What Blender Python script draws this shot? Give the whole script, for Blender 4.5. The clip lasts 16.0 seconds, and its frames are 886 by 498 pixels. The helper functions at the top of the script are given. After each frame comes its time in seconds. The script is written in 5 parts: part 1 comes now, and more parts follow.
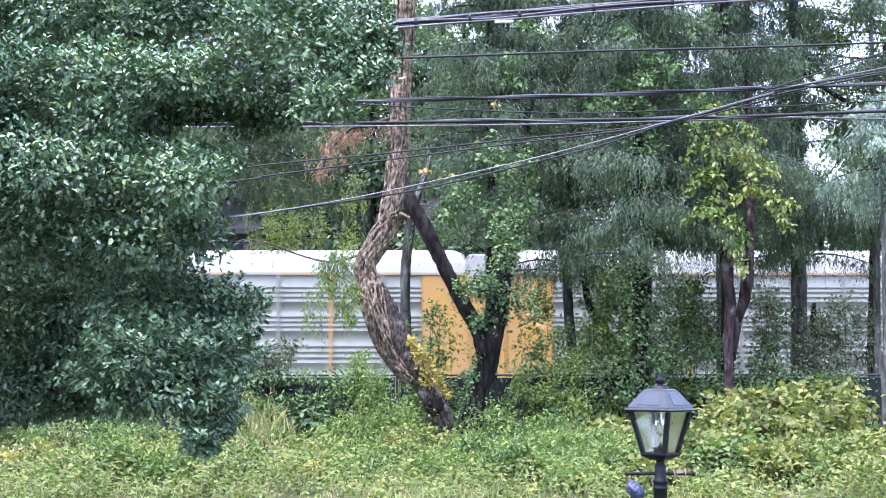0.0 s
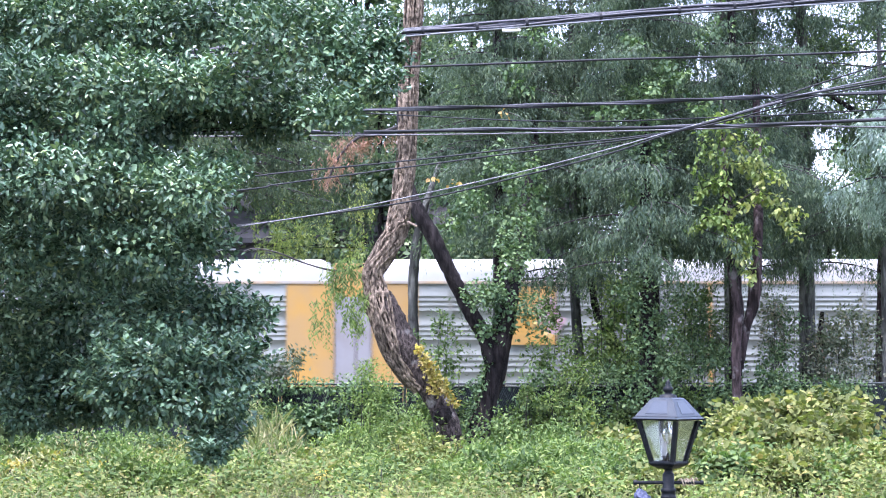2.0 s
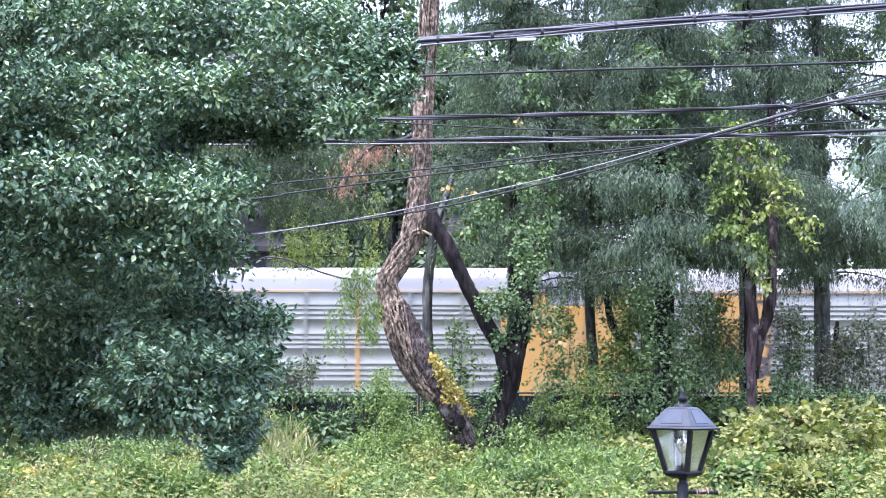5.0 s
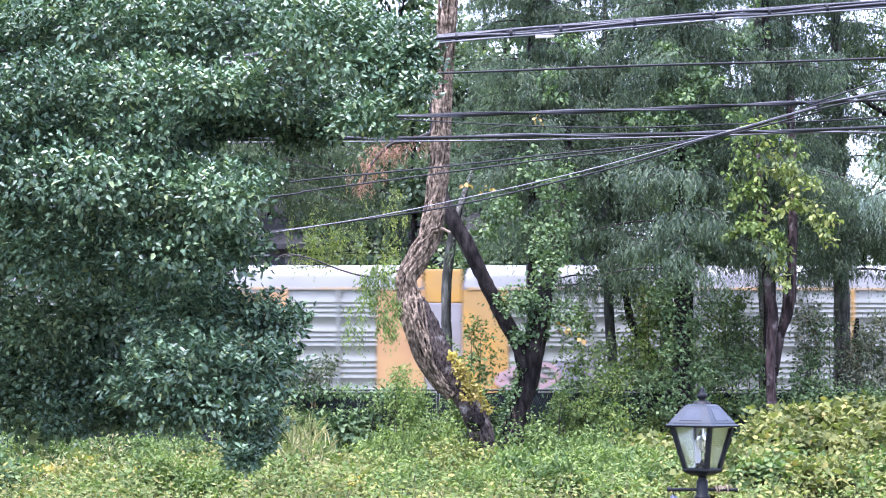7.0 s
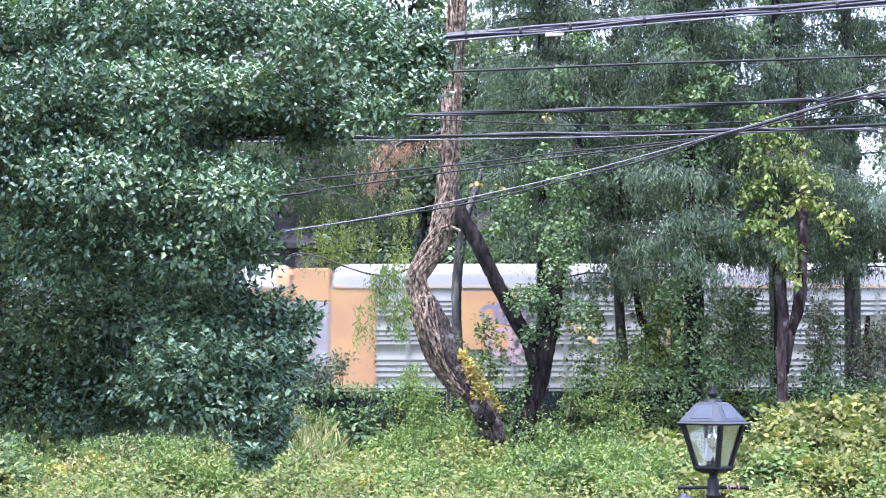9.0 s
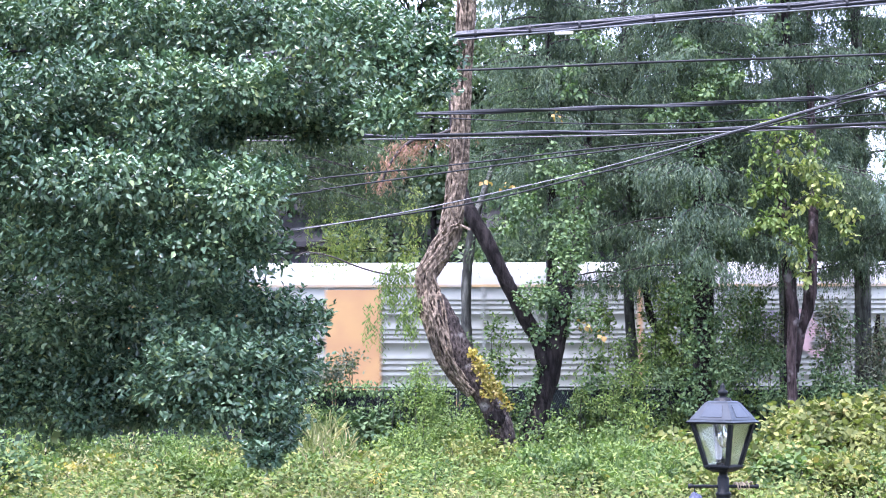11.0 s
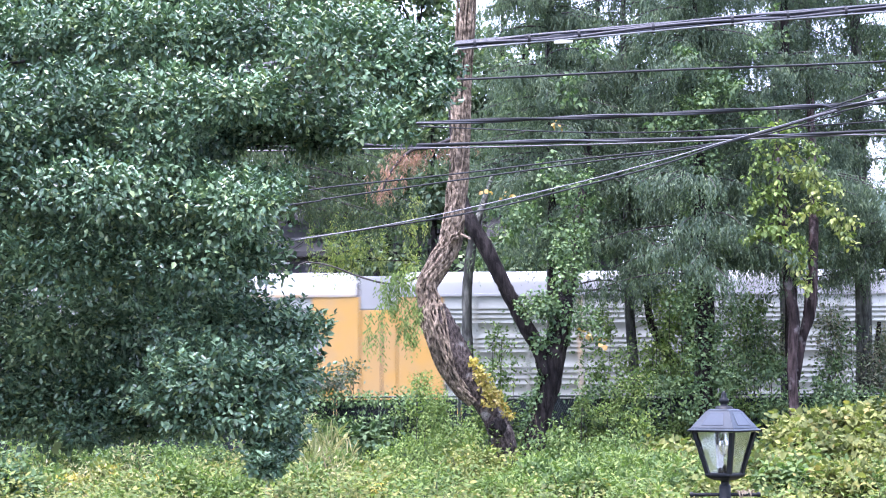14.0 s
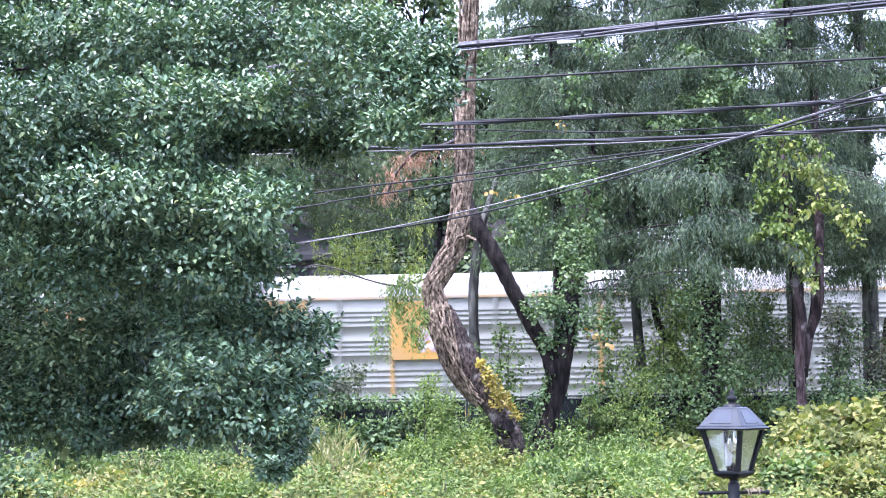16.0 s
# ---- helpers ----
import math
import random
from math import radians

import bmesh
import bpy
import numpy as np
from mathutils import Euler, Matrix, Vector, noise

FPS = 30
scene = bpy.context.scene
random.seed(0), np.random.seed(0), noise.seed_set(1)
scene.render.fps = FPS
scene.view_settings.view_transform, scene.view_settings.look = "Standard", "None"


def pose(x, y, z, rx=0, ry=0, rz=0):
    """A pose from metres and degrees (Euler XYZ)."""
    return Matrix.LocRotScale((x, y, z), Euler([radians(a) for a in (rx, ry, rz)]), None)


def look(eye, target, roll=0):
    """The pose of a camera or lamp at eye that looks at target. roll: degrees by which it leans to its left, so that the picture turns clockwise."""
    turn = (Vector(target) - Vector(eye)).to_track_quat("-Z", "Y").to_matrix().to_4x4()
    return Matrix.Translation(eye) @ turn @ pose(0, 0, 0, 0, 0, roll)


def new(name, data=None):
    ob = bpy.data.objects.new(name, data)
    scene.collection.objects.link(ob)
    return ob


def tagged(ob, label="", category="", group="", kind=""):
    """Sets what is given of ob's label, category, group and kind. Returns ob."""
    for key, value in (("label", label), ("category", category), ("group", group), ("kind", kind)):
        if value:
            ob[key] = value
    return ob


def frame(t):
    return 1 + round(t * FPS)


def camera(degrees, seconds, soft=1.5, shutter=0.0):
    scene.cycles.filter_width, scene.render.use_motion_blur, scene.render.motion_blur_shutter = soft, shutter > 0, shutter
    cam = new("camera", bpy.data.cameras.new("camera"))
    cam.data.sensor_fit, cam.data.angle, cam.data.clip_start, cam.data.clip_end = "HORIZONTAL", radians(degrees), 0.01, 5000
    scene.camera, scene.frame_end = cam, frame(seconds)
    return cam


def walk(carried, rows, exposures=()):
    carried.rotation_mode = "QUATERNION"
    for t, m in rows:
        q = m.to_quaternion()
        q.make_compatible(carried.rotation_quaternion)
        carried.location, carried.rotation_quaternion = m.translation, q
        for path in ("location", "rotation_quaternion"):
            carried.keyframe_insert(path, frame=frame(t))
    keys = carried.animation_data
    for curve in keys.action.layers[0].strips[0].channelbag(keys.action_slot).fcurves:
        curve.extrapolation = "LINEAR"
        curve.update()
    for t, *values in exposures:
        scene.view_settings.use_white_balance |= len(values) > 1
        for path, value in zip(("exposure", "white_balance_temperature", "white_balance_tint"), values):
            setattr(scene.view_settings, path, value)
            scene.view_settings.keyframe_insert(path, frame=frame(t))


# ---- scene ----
# camera: hand-held on the spot, turning a little; seconds, turn, tilt, lean in degrees
EYE = (0.0, 0.0, 1.9)
TURNS = [
    (0.0, -1.481, 4.189, -0.051),
    (0.5, -1.362, 4.271, -0.148),
    (1.0, -1.275, 4.337, -0.135),
    (1.5, -1.255, 4.416, -0.118),
    (2.0, -1.235, 4.474, -0.084),
    (2.5, -1.163, 4.537, -0.037),
    (3.0, -1.058, 4.581, -0.006),
    (3.5, -0.950, 4.626, 0.048),
    (4.0, -0.894, 4.698, 0.080),
    (6.5, -0.355, 4.772, 0.067),
    (7.0, -0.156, 4.671, 0.053),
    (7.5, -0.000, 4.600, 0.000),
    (8.0, 0.106, 4.574, -0.016),
    (8.5, 0.161, 4.590, -0.037),
    (9.0, 0.173, 4.623, -0.066),
    (11.5, 0.524, 4.580, -0.128),
    (12.0, 0.526, 4.638, -0.136),
    (12.5, 0.500, 4.725, -0.163),
    (13.0, 0.482, 4.793, -0.226),
    (13.5, 0.480, 4.844, -0.286),
    (14.0, 0.496, 4.884, -0.363),
    (14.5, 0.534, 4.902, -0.428),
    (15.0, 0.585, 4.942, -0.518),
    (15.5, 0.635, 4.950, -0.752),
    (16.0, 0.681, 4.933, -1.054),
]
cam = camera(28, 16.0, soft=1.12, shutter=0.4)
walk(cam, [(t, pose(*EYE, 90 + tilt, 0, turn) @ pose(0, 0, 0, 0, 0, lean)) for t, turn, tilt, lean in TURNS],
     exposures=[(0.0, 2.58, 5660, 25), (7.0, 2.68, 5680, 29), (9.0, 2.69, 5670, 28), (16.0, 2.76, 5700, 29)])

# ---- overcast daylight ----
world = bpy.data.worlds.new("overcast_sky")
scene.world = world
world.use_nodes = True
wn, wl = world.node_tree.nodes, world.node_tree.links
sky = wn.new("ShaderNodeTexSky")
sky.sky_type, sky.sun_disc = "NISHITA", False
sky.sun_elevation, sky.sun_rotation = radians(74), radians(215)
sky.air_density, sky.dust_density, sky.ozone_density = 1.0, 3.0, 1.0
soft_sky = wn.new("ShaderNodeHueSaturation")
soft_sky.inputs["Saturation"].default_value = 0.6
wl.new(sky.outputs[0], soft_sky.inputs["Color"])
wl.new(soft_sky.outputs[0], wn["Background"].inputs["Color"])
wn["Background"].inputs["Strength"].default_value = 0.15
sun = new("sun", bpy.data.lights.new("sun", "SUN"))
sun.data.energy, sun.data.angle, sun.data.color = 1.5, radians(40), (1.0, 0.97, 0.93)
sun.matrix_world = look((-10, -14, 60), (0, 0, 0))


# ---- materials ----
def material(name):
    m = bpy.data.materials.new(name)
    m.use_nodes = True
    return m, m.node_tree.nodes, m.node_tree.links, m.node_tree.nodes["Principled BSDF"]


def ramp(n, l, source, stops):
    r = n.new("ShaderNodeValToRGB")
    while len(r.color_ramp.elements) < len(stops):
        r.color_ramp.elements.new(0.5)
    for e, (p, c) in zip(r.color_ramp.elements, stops):
        e.position, e.color = p, (*c, 1)
    l.new(source, r.inputs[0])
    return r.outputs[0]


def grain(n, l, scale, detail=4.0, stretch=(1, 1, 1), space="Object"):
    co, mp, no = n.new("ShaderNodeTexCoord"), n.new("ShaderNodeMapping"), n.new("ShaderNodeTexNoise")
    mp.inputs["Scale"].default_value = stretch
    no.inputs["Scale"].default_value, no.inputs["Detail"].default_value = scale, detail
    l.new(co.outputs[space], mp.inputs[0])
    l.new(mp.outputs[0], no.inputs["Vector"])
    return no.outputs["Fac"]


def blend(n, l, a, b, fac, mode="MIX"):
    mx = n.new("ShaderNodeMix")
    mx.data_type, mx.blend_type = "RGBA", mode
    for value, k in ((fac, 0), (a, 6), (b, 7)):
        if hasattr(value, "links"):
            l.new(value, mx.inputs[k])
        else:
            mx.inputs[k].default_value = value if k == 0 else (*value, 1)
    return mx.outputs[2]


def bump(n, l, b, height, strength, distance=0.02):
    bp = n.new("ShaderNodeBump")
    bp.inputs["Strength"].default_value, bp.inputs["Distance"].default_value = strength, distance
    l.new(height, bp.inputs["Height"])
    l.new(bp.outputs[0], b.inputs["Normal"])


def leaf_material(name, stops, rough=0.5, glow=0.3, patch=0.6, gloss=0.5):
    """Leaves: each its own tint, tints drifting in patches, light coming through."""
    m, n, l, b = material(name)
    geo = n.new("ShaderNodeNewGeometry")
    c = ramp(n, l, geo.outputs["Random Per Island"], stops)
    c = blend(n, l, c, ramp(n, l, grain(n, l, patch, 3), [(0.34, (0.5, 0.55, 0.54)), (0.68, (1.22, 1.18, 1.0))]), 0.8, "MULTIPLY")
    l.new(c, b.inputs["Base Color"])
    b.inputs["Roughness"].default_value, b.inputs["Specular IOR Level"].default_value = rough, gloss
    tr, mx = n.new("ShaderNodeBsdfTranslucent"), n.new("ShaderNodeMixShader")
    l.new(blend(n, l, c, (1.0, 1.25, 0.55), 1.0, "MULTIPLY"), tr.inputs["Color"])
    mx.inputs[0].default_value = glow
    l.new(b.outputs[0], mx.inputs[1])
    l.new(tr.outputs[0], mx.inputs[2])
    l.new(mx.outputs[0], n["Material Output"].inputs["Surface"])
    return m


def bark_material(name, dark, pale, lichen=None, scale=9.0, stretch=0.25):
    m, n, l, b = material(name)
    g = grain(n, l, scale, 8, (1, 1, stretch))
    c = ramp(n, l, g, [(0.40, dark), (0.62, pale)])
    c = blend(n, l, c, ramp(n, l, grain(n, l, 1.8, 4), [(0.35, (0.45, 0.45, 0.45)), (0.65, (1.15, 1.12, 1.1))]), 1.0, "MULTIPLY")
    if lichen:
        c = blend(n, l, c, lichen, ramp(n, l, grain(n, l, 3.5, 5), [(0.56, (0, 0, 0)), (0.68, (0.8, 0.8, 0.8))]))
    l.new(c, b.inputs["Base Color"])
    b.inputs["Roughness"].default_value, b.inputs["Specular IOR Level"].default_value = 0.85, 0.15
    bump(n, l, b, g, 1.0, 0.12)
    return m


def plain_material(name, colour, rough=0.5, metal=0.0, worn=None, scale=6.0, amount=0.35, relief=0.1):
    m, n, l, b = material(name)
    g = grain(n, l, scale, 6)
    worn = worn or tuple(0.6 * c for c in colour)
    c = ramp(n, l, g, [(0.38, tuple(a * (1 - amount) + w * amount for a, w in zip(colour, worn))), (0.62, colour)])
    l.new(c, b.inputs["Base Color"])
    b.inputs["Roughness"].default_value, b.inputs["Metallic"].default_value = rough, metal
    bump(n, l, b, grain(n, l, scale * 7, 4), relief, 0.01)
    return m


HOLLY = leaf_material("holly_leaves", [(0.0, (0.034, 0.070, 0.050)), (0.5, (0.084, 0.15, 0.098)), (0.9, (0.165, 0.255, 0.16)), (1.0, (0.24, 0.31, 0.14))], 0.2, 0.1, gloss=0.33)
SPRUCE = leaf_material("spruce_needles", [(0.0, (0.064, 0.096, 0.078)), (0.6, (0.096, 0.137, 0.106)), (1.0, (0.148, 0.19, 0.135))], 0.9, 0.35, 1.8, gloss=0.08)
OLIVE = leaf_material("olive_spruce_needles", [(0.0, (0.052, 0.080, 0.060)), (0.6, (0.080, 0.112, 0.078)), (1.0, (0.125, 0.15, 0.092))], 0.9, 0.4, 1.5, gloss=0.08)
BLUE_SPRUCE = leaf_material("blue_spruce_needles", [(0.0, (0.13, 0.19, 0.17)), (1.0, (0.31, 0.40, 0.365))], 0.65, 0.3, 1.5, gloss=0.3)
RED_NEEDLES = leaf_material("dead_red_needles", [(0.0, (0.21, 0.12, 0.10)), (1.0, (0.38, 0.235, 0.20))], 0.75, 0.3, gloss=0.15)
IVY = leaf_material("ivy_leaves", [(0.0, (0.050, 0.092, 0.052)), (0.6, (0.112, 0.18, 0.092)), (1.0, (0.185, 0.255, 0.124))], 0.7, 0.25, 1.2, gloss=0.2)
BROADLEAF = leaf_material("broad_leaves", [(0.0, (0.06, 0.105, 0.042)), (0.6, (0.115, 0.18, 0.066)), (1.0, (0.19, 0.245, 0.088))], 0.7, 0.3, 1.0, gloss=0.25)
BRIGHT = leaf_material("fresh_green_leaves", [(0.0, (0.085, 0.138, 0.048)), (0.6, (0.155, 0.225, 0.075)), (1.0, (0.255, 0.31, 0.11))], 0.7, 0.35, 1.0, gloss=0.25)
PALE = leaf_material("yellowing_bramble_leaves", [(0.0, (0.085, 0.105, 0.042)), (0.5, (0.17, 0.195, 0.07)), (0.9, (0.235, 0.245, 0.09)), (1.0, (0.31, 0.25, 0.10))], 0.75, 0.3, 1.1, gloss=0.2)
YELLOW = leaf_material("autumn_yellow_leaves", [(0.0, (0.33, 0.27, 0.06)), (0.7, (0.52, 0.42, 0.11)), (1.0, (0.45, 0.27, 0.07))], 0.5, 0.35)
LIME = leaf_material("lime_yellow_foliage", [(0.0, (0.14, 0.20, 0.075)), (0.6, (0.29, 0.34, 0.12)), (1.0, (0.46, 0.47, 0.18))], 0.6, 0.45)
TURNED = leaf_material("turned_orange_leaves", [(0.0, (0.30, 0.20, 0.06)), (1.0, (0.46, 0.30, 0.10))], 0.6, 0.3)
STRAW = leaf_material("dry_grass", [(0.0, (0.16, 0.20, 0.085)), (0.5, (0.30, 0.31, 0.15)), (1.0, (0.44, 0.37, 0.23))], 0.7, 0.3)
BROWNISH = leaf_material("brownish_brush", [(0.0, (0.06, 0.09, 0.060)), (0.6, (0.13, 0.165, 0.108)), (1.0, (0.24, 0.22, 0.168))], 0.6, 0.3)
FAR_GREEN = leaf_material("distant_leaves", [(0.0, (0.06, 0.10, 0.072)), (0.6, (0.125, 0.175, 0.118)), (1.0, (0.24, 0.285, 0.185))], 0.8, 0.4, 0.25, gloss=0.15)

BARK = bark_material("grey_brown_bark", (0.022, 0.018, 0.017), (0.095, 0.078, 0.07), (0.20, 0.19, 0.18), 20.0, 0.45)
DARK_BARK = bark_material("dark_wet_bark", (0.005, 0.0042, 0.0042), (0.030, 0.0255, 0.025))
RED_BARK = bark_material("reddish_grey_bark", (0.013, 0.0095, 0.0095), (0.075, 0.056, 0.057), (0.16, 0.145, 0.145))
GREY_BARK = bark_material("mossy_grey_bark", (0.045, 0.05, 0.046), (0.125, 0.135, 0.122))
VINE = bark_material("tan_vine_stems", (0.07, 0.056, 0.042), (0.30, 0.245, 0.185), None, 16, 0.5)
TWIG = plain_material("twig", (0.022, 0.018, 0.017), 0.8)
DRY_STEM = plain_material("dry_stem", (0.33, 0.24, 0.16), 0.8)

CABLE = plain_material("weathered_cable", (0.014, 0.017, 0.020), 0.6, 0.0, (0.012, 0.012, 0.015), 3)
CABLE_PALE = plain_material("aluminium_strand", (0.11, 0.115, 0.125), 0.4, 0.4)
CABLE_GREY = plain_material("grey_cable_sheath", (0.024, 0.029, 0.038), 0.45, 0.0, (0.018, 0.02, 0.028), 4, 0.6)
CABLE_BRIGHT = plain_material("bare_steel_strand", (0.42, 0.43, 0.46), 0.35, 0.6)
CABLE.node_tree.nodes["Principled BSDF"].inputs["Specular IOR Level"].default_value = 0.25
LAMP_METAL = plain_material("black_painted_metal", (0.006, 0.008, 0.010), 0.45, 0.0, (0.018, 0.02, 0.023), 30, 0.5)
LAMP_ROOF = plain_material("grey_black_lamp_roof", (0.020, 0.029, 0.037), 0.28, 0.0, (0.012, 0.017, 0.022), 20, 0.6)
LAMP_METAL.node_tree.nodes["Principled BSDF"].inputs["Specular IOR Level"].default_value = 0.14
SOLAR = plain_material("solar_cell_glass", (0.045, 0.056, 0.07), 0.2, 0.0, (0.03, 0.037, 0.05), 15)
SOLAR.node_tree.nodes["Principled BSDF"].inputs["Specular IOR Level"].default_value = 0.3
BAG_BLUE = plain_material("crumpled_blue_plastic", (0.014, 0.022, 0.07), 0.5, 0.0, (0.045, 0.055, 0.10), 16, 0.9, 0.5)
TWINE = plain_material("frayed_tan_twine", (0.36, 0.29, 0.20), 0.9, 0.0, (0.2, 0.15, 0.1), 40)
WHITE_PLASTIC = plain_material("white_plastic", (0.8, 0.8, 0.78), 0.4)
FENCE_MESH = plain_material("green_black_fence_coating", (0.012, 0.022, 0.022), 0.4)
FENCE_SLAT = plain_material("dark_green_fence_screen", (0.004, 0.009, 0.011), 0.95, 0.0, (0.012, 0.02, 0.02), 3)
FENCE_WIRE = plain_material("coated_fence_wire", (0.022, 0.034, 0.036), 0.6)

SIGN_GREY = plain_material("weathered_grey_metal", (0.24, 0.26, 0.26), 0.5, 0.2)
GALV = plain_material("galvanised_steel_panel", (0.235, 0.258, 0.234), 0.4, 0.1, (0.198, 0.21, 0.192), 1.3, 0.55)
CAR_YELLOW = plain_material("faded_orange_yellow_paint", (0.37, 0.215, 0.045), 0.5, 0.0, (0.30, 0.20, 0.085), 0.9, 0.75)
CAR_RAIL = plain_material("worn_tan_yellow_paint", (0.33, 0.235, 0.12), 0.5, 0.0, (0.26, 0.25, 0.22), 1.1, 0.9)
CAR_FADED = plain_material("faded_tan_orange_paint", (0.36, 0.225, 0.095), 0.55, 0.0, (0.30, 0.17, 0.085), 0.8, 0.8)
CAR_POST = plain_material("galvanised_post", (0.16, 0.185, 0.172), 0.45, 0.1, (0.19, 0.18, 0.145), 1.6, 0.6)
CAR_WHITE = plain_material("dull_white_roof_paint", (0.335, 0.35, 0.345), 0.42, 0.05, (0.285, 0.285, 0.275), 0.7, 0.45)
CAR_DULL = plain_material("dull_grey_white_roof_paint", (0.232, 0.248, 0.252), 0.45, 0.05, (0.192, 0.195, 0.195), 0.7, 0.45)
CAR_GREY = plain_material("car_end_grey", (0.235, 0.235, 0.245), 0.55, 0.1, (0.165, 0.14, 0.125), 1.5)
STEEL_DARK = plain_material("dirty_dark_steel", (0.045, 0.04, 0.038), 0.7, 0.2, (0.09, 0.05, 0.03), 3)
RAIL_STEEL = plain_material("rail_steel", (0.25, 0.2, 0.17), 0.4, 0.8, (0.2, 0.1, 0.05), 5)
TIE_WOOD = plain_material("creosoted_wood", (0.06, 0.045, 0.035), 0.9)
PAINT_PINK = plain_material("pink_spray_paint", (0.33, 0.235, 0.25), 0.5)
PAINT_VIOLET = plain_material("violet_spray_paint", (0.17, 0.16, 0.21), 0.5)
PAINT_DARK = plain_material("dark_spray_paint", (0.05, 0.045, 0.05), 0.5)
PAINT_WHITE = plain_material("white_spray_paint", (0.45, 0.43, 0.45), 0.5)
SIDING = plain_material("dark_violet_siding", (0.035, 0.035, 0.045), 0.7, 0.0, (0.02, 0.02, 0.025), 1)
ROOF_DARK = plain_material("dark_roof_shingle", (0.03, 0.03, 0.034), 0.8, 0.0, (0.05, 0.05, 0.05), 1)
TRIM = plain_material("white_trim", (0.72, 0.72, 0.74), 0.5)
DARK_PANE = plain_material("dark_window_pane", (0.02, 0.025, 0.03), 0.08)
BALLAST = plain_material("ballast_stone", (0.24, 0.22, 0.20), 0.9, 0.0, (0.10, 0.09, 0.08), 14, 0.7, 0.9)

GLASS, gn, gl, gb = material("lamp_glass")
gb.inputs["Base Color"].default_value = (0.93, 0.95, 0.95, 1)
gb.inputs["Roughness"].default_value, gb.inputs["IOR"].default_value = 0.12, 1.45
gb.inputs["Transmission Weight"].default_value = 1.0

SOIL, sn, sl, sb = material("overgrown_soil")
sg = grain(sn, sl, 1.6, 8)
sl.new(ramp(sn, sl, sg, [(0.3, (0.025, 0.027, 0.014)), (0.5, (0.055, 0.06, 0.027)), (0.75, (0.11, 0.095, 0.055))]), sb.inputs["Base Color"])
sb.inputs["Roughness"].default_value, sb.inputs["Specular IOR Level"].default_value = 0.95, 0.1
bump(sn, sl, sb, grain(sn, sl, 14, 5), 0.8, 0.06)


# ---- building helpers ----
def mesh_data(name, verts, faces, mat, smooth=False):
    """A mesh from arrays of places and of quads or triangles."""
    verts, faces = np.asarray(verts, dtype=np.float32), np.asarray(faces, dtype=np.int32)
    me, k = bpy.data.meshes.new(name), faces.shape[1]
    me.vertices.add(len(verts))
    me.vertices.foreach_set("co", verts.ravel())
    me.loops.add(faces.size)
    me.loops.foreach_set("vertex_index", faces.ravel())
    me.polygons.add(len(faces))
    me.polygons.foreach_set("loop_start", np.arange(0, faces.size, k, dtype=np.int32))
    me.update(calc_edges=True)
    if smooth:
        me.shade_smooth()
    me.materials.append(mat)
    return me


def part(name, data, parent, label="", mat=None, m=None):
    """One mesh object under a thing or under a part; data is a mesh or a bmesh."""
    if isinstance(data, bmesh.types.BMesh):
        me = bpy.data.meshes.new(name)
        data.to_mesh(me)
        data.free()
        me.materials.append(mat)
        data = me
    ob = new(name, data)
    ob.parent = parent
    if m is not None:
        ob.matrix_basis = m
    return tagged(ob, label)


def thing(name, place, label, category, group="", kind=""):
    ob = new(name)
    ob.empty_display_size = 0.1
    ob.location = place
    return tagged(ob, label, category, group, kind)


def box(bm, lo, hi, bevel=0.0):
    g = bmesh.ops.create_cube(bm, size=1)["verts"]
    for v in g:
        v.co = Vector([a + (b - a) * (c + 0.5) for a, b, c in zip(lo, hi, v.co)])
    if bevel:
        edges = list({e for v in g for e in v.link_edges})
        bmesh.ops.bevel(bm, geom=edges, offset=bevel, segments=2, affect="EDGES", profile=0.7)
    return bm


def boxed(lo, hi, bevel=0.0):
    return box(bmesh.new(), lo, hi, bevel)


def glide(points, steps):
    """Catmull-Rom through rows of numbers."""
    p = np.asarray(points, dtype=float)
    p = np.vstack([2 * p[0] - p[1], p, 2 * p[-1] - p[-2]])
    out = []
    for i in range(1, len(p) - 2):
        for s in np.linspace(0, 1, steps, endpoint=False):
            a, b, c, d = p[i - 1:i + 3]
            out.append(0.5 * (2 * b + (c - a) * s + (2 * a - 5 * b + 4 * c - d) * s * s + (3 * b - a - 3 * c + d) * s ** 3))
    out.append(p[-2])
    return np.array(out)


def tube(points, radii, sides=8, rough=0.0, seed=1):
    """Verts and quads of a tapering round stem along points."""
    points, radii = np.asarray(points, float), np.asarray(radii, float)
    tang = np.gradient(points, axis=0)
    tang /= np.linalg.norm(tang, axis=1)[:, None] + 1e-9
    side = np.cross(tang, (0.12, 0.97, 0.2))
    side /= np.linalg.norm(side, axis=1)[:, None] + 1e-9
    up = np.cross(side, tang)
    ang = np.linspace(0, 2 * np.pi, sides, endpoint=False)
    rad = np.repeat(radii[:, None], sides, 1)
    if rough:
        rng = np.random.default_rng(seed)
        wave = sum(np.sin(ang[None] * k + rng.uniform(0, 6) + np.arange(len(points))[:, None] * rng.uniform(-0.25, 0.25)) for k in (2, 3, 5))
        rad = rad * (1 + rough * (0.35 * wave + rng.normal(0, 0.35, rad.shape)))
    v = points[:, None] + rad[..., None] * (np.cos(ang)[None, :, None] * side[:, None] + np.sin(ang)[None, :, None] * up[:, None])
    i, j = np.meshgrid(np.arange(len(points) - 1), np.arange(sides), indexing="ij")
    a, b = i * sides + j, i * sides + (j + 1) % sides
    return v.reshape(-1, 3), np.stack([a, b, b + sides, a + sides], -1).reshape(-1, 4)


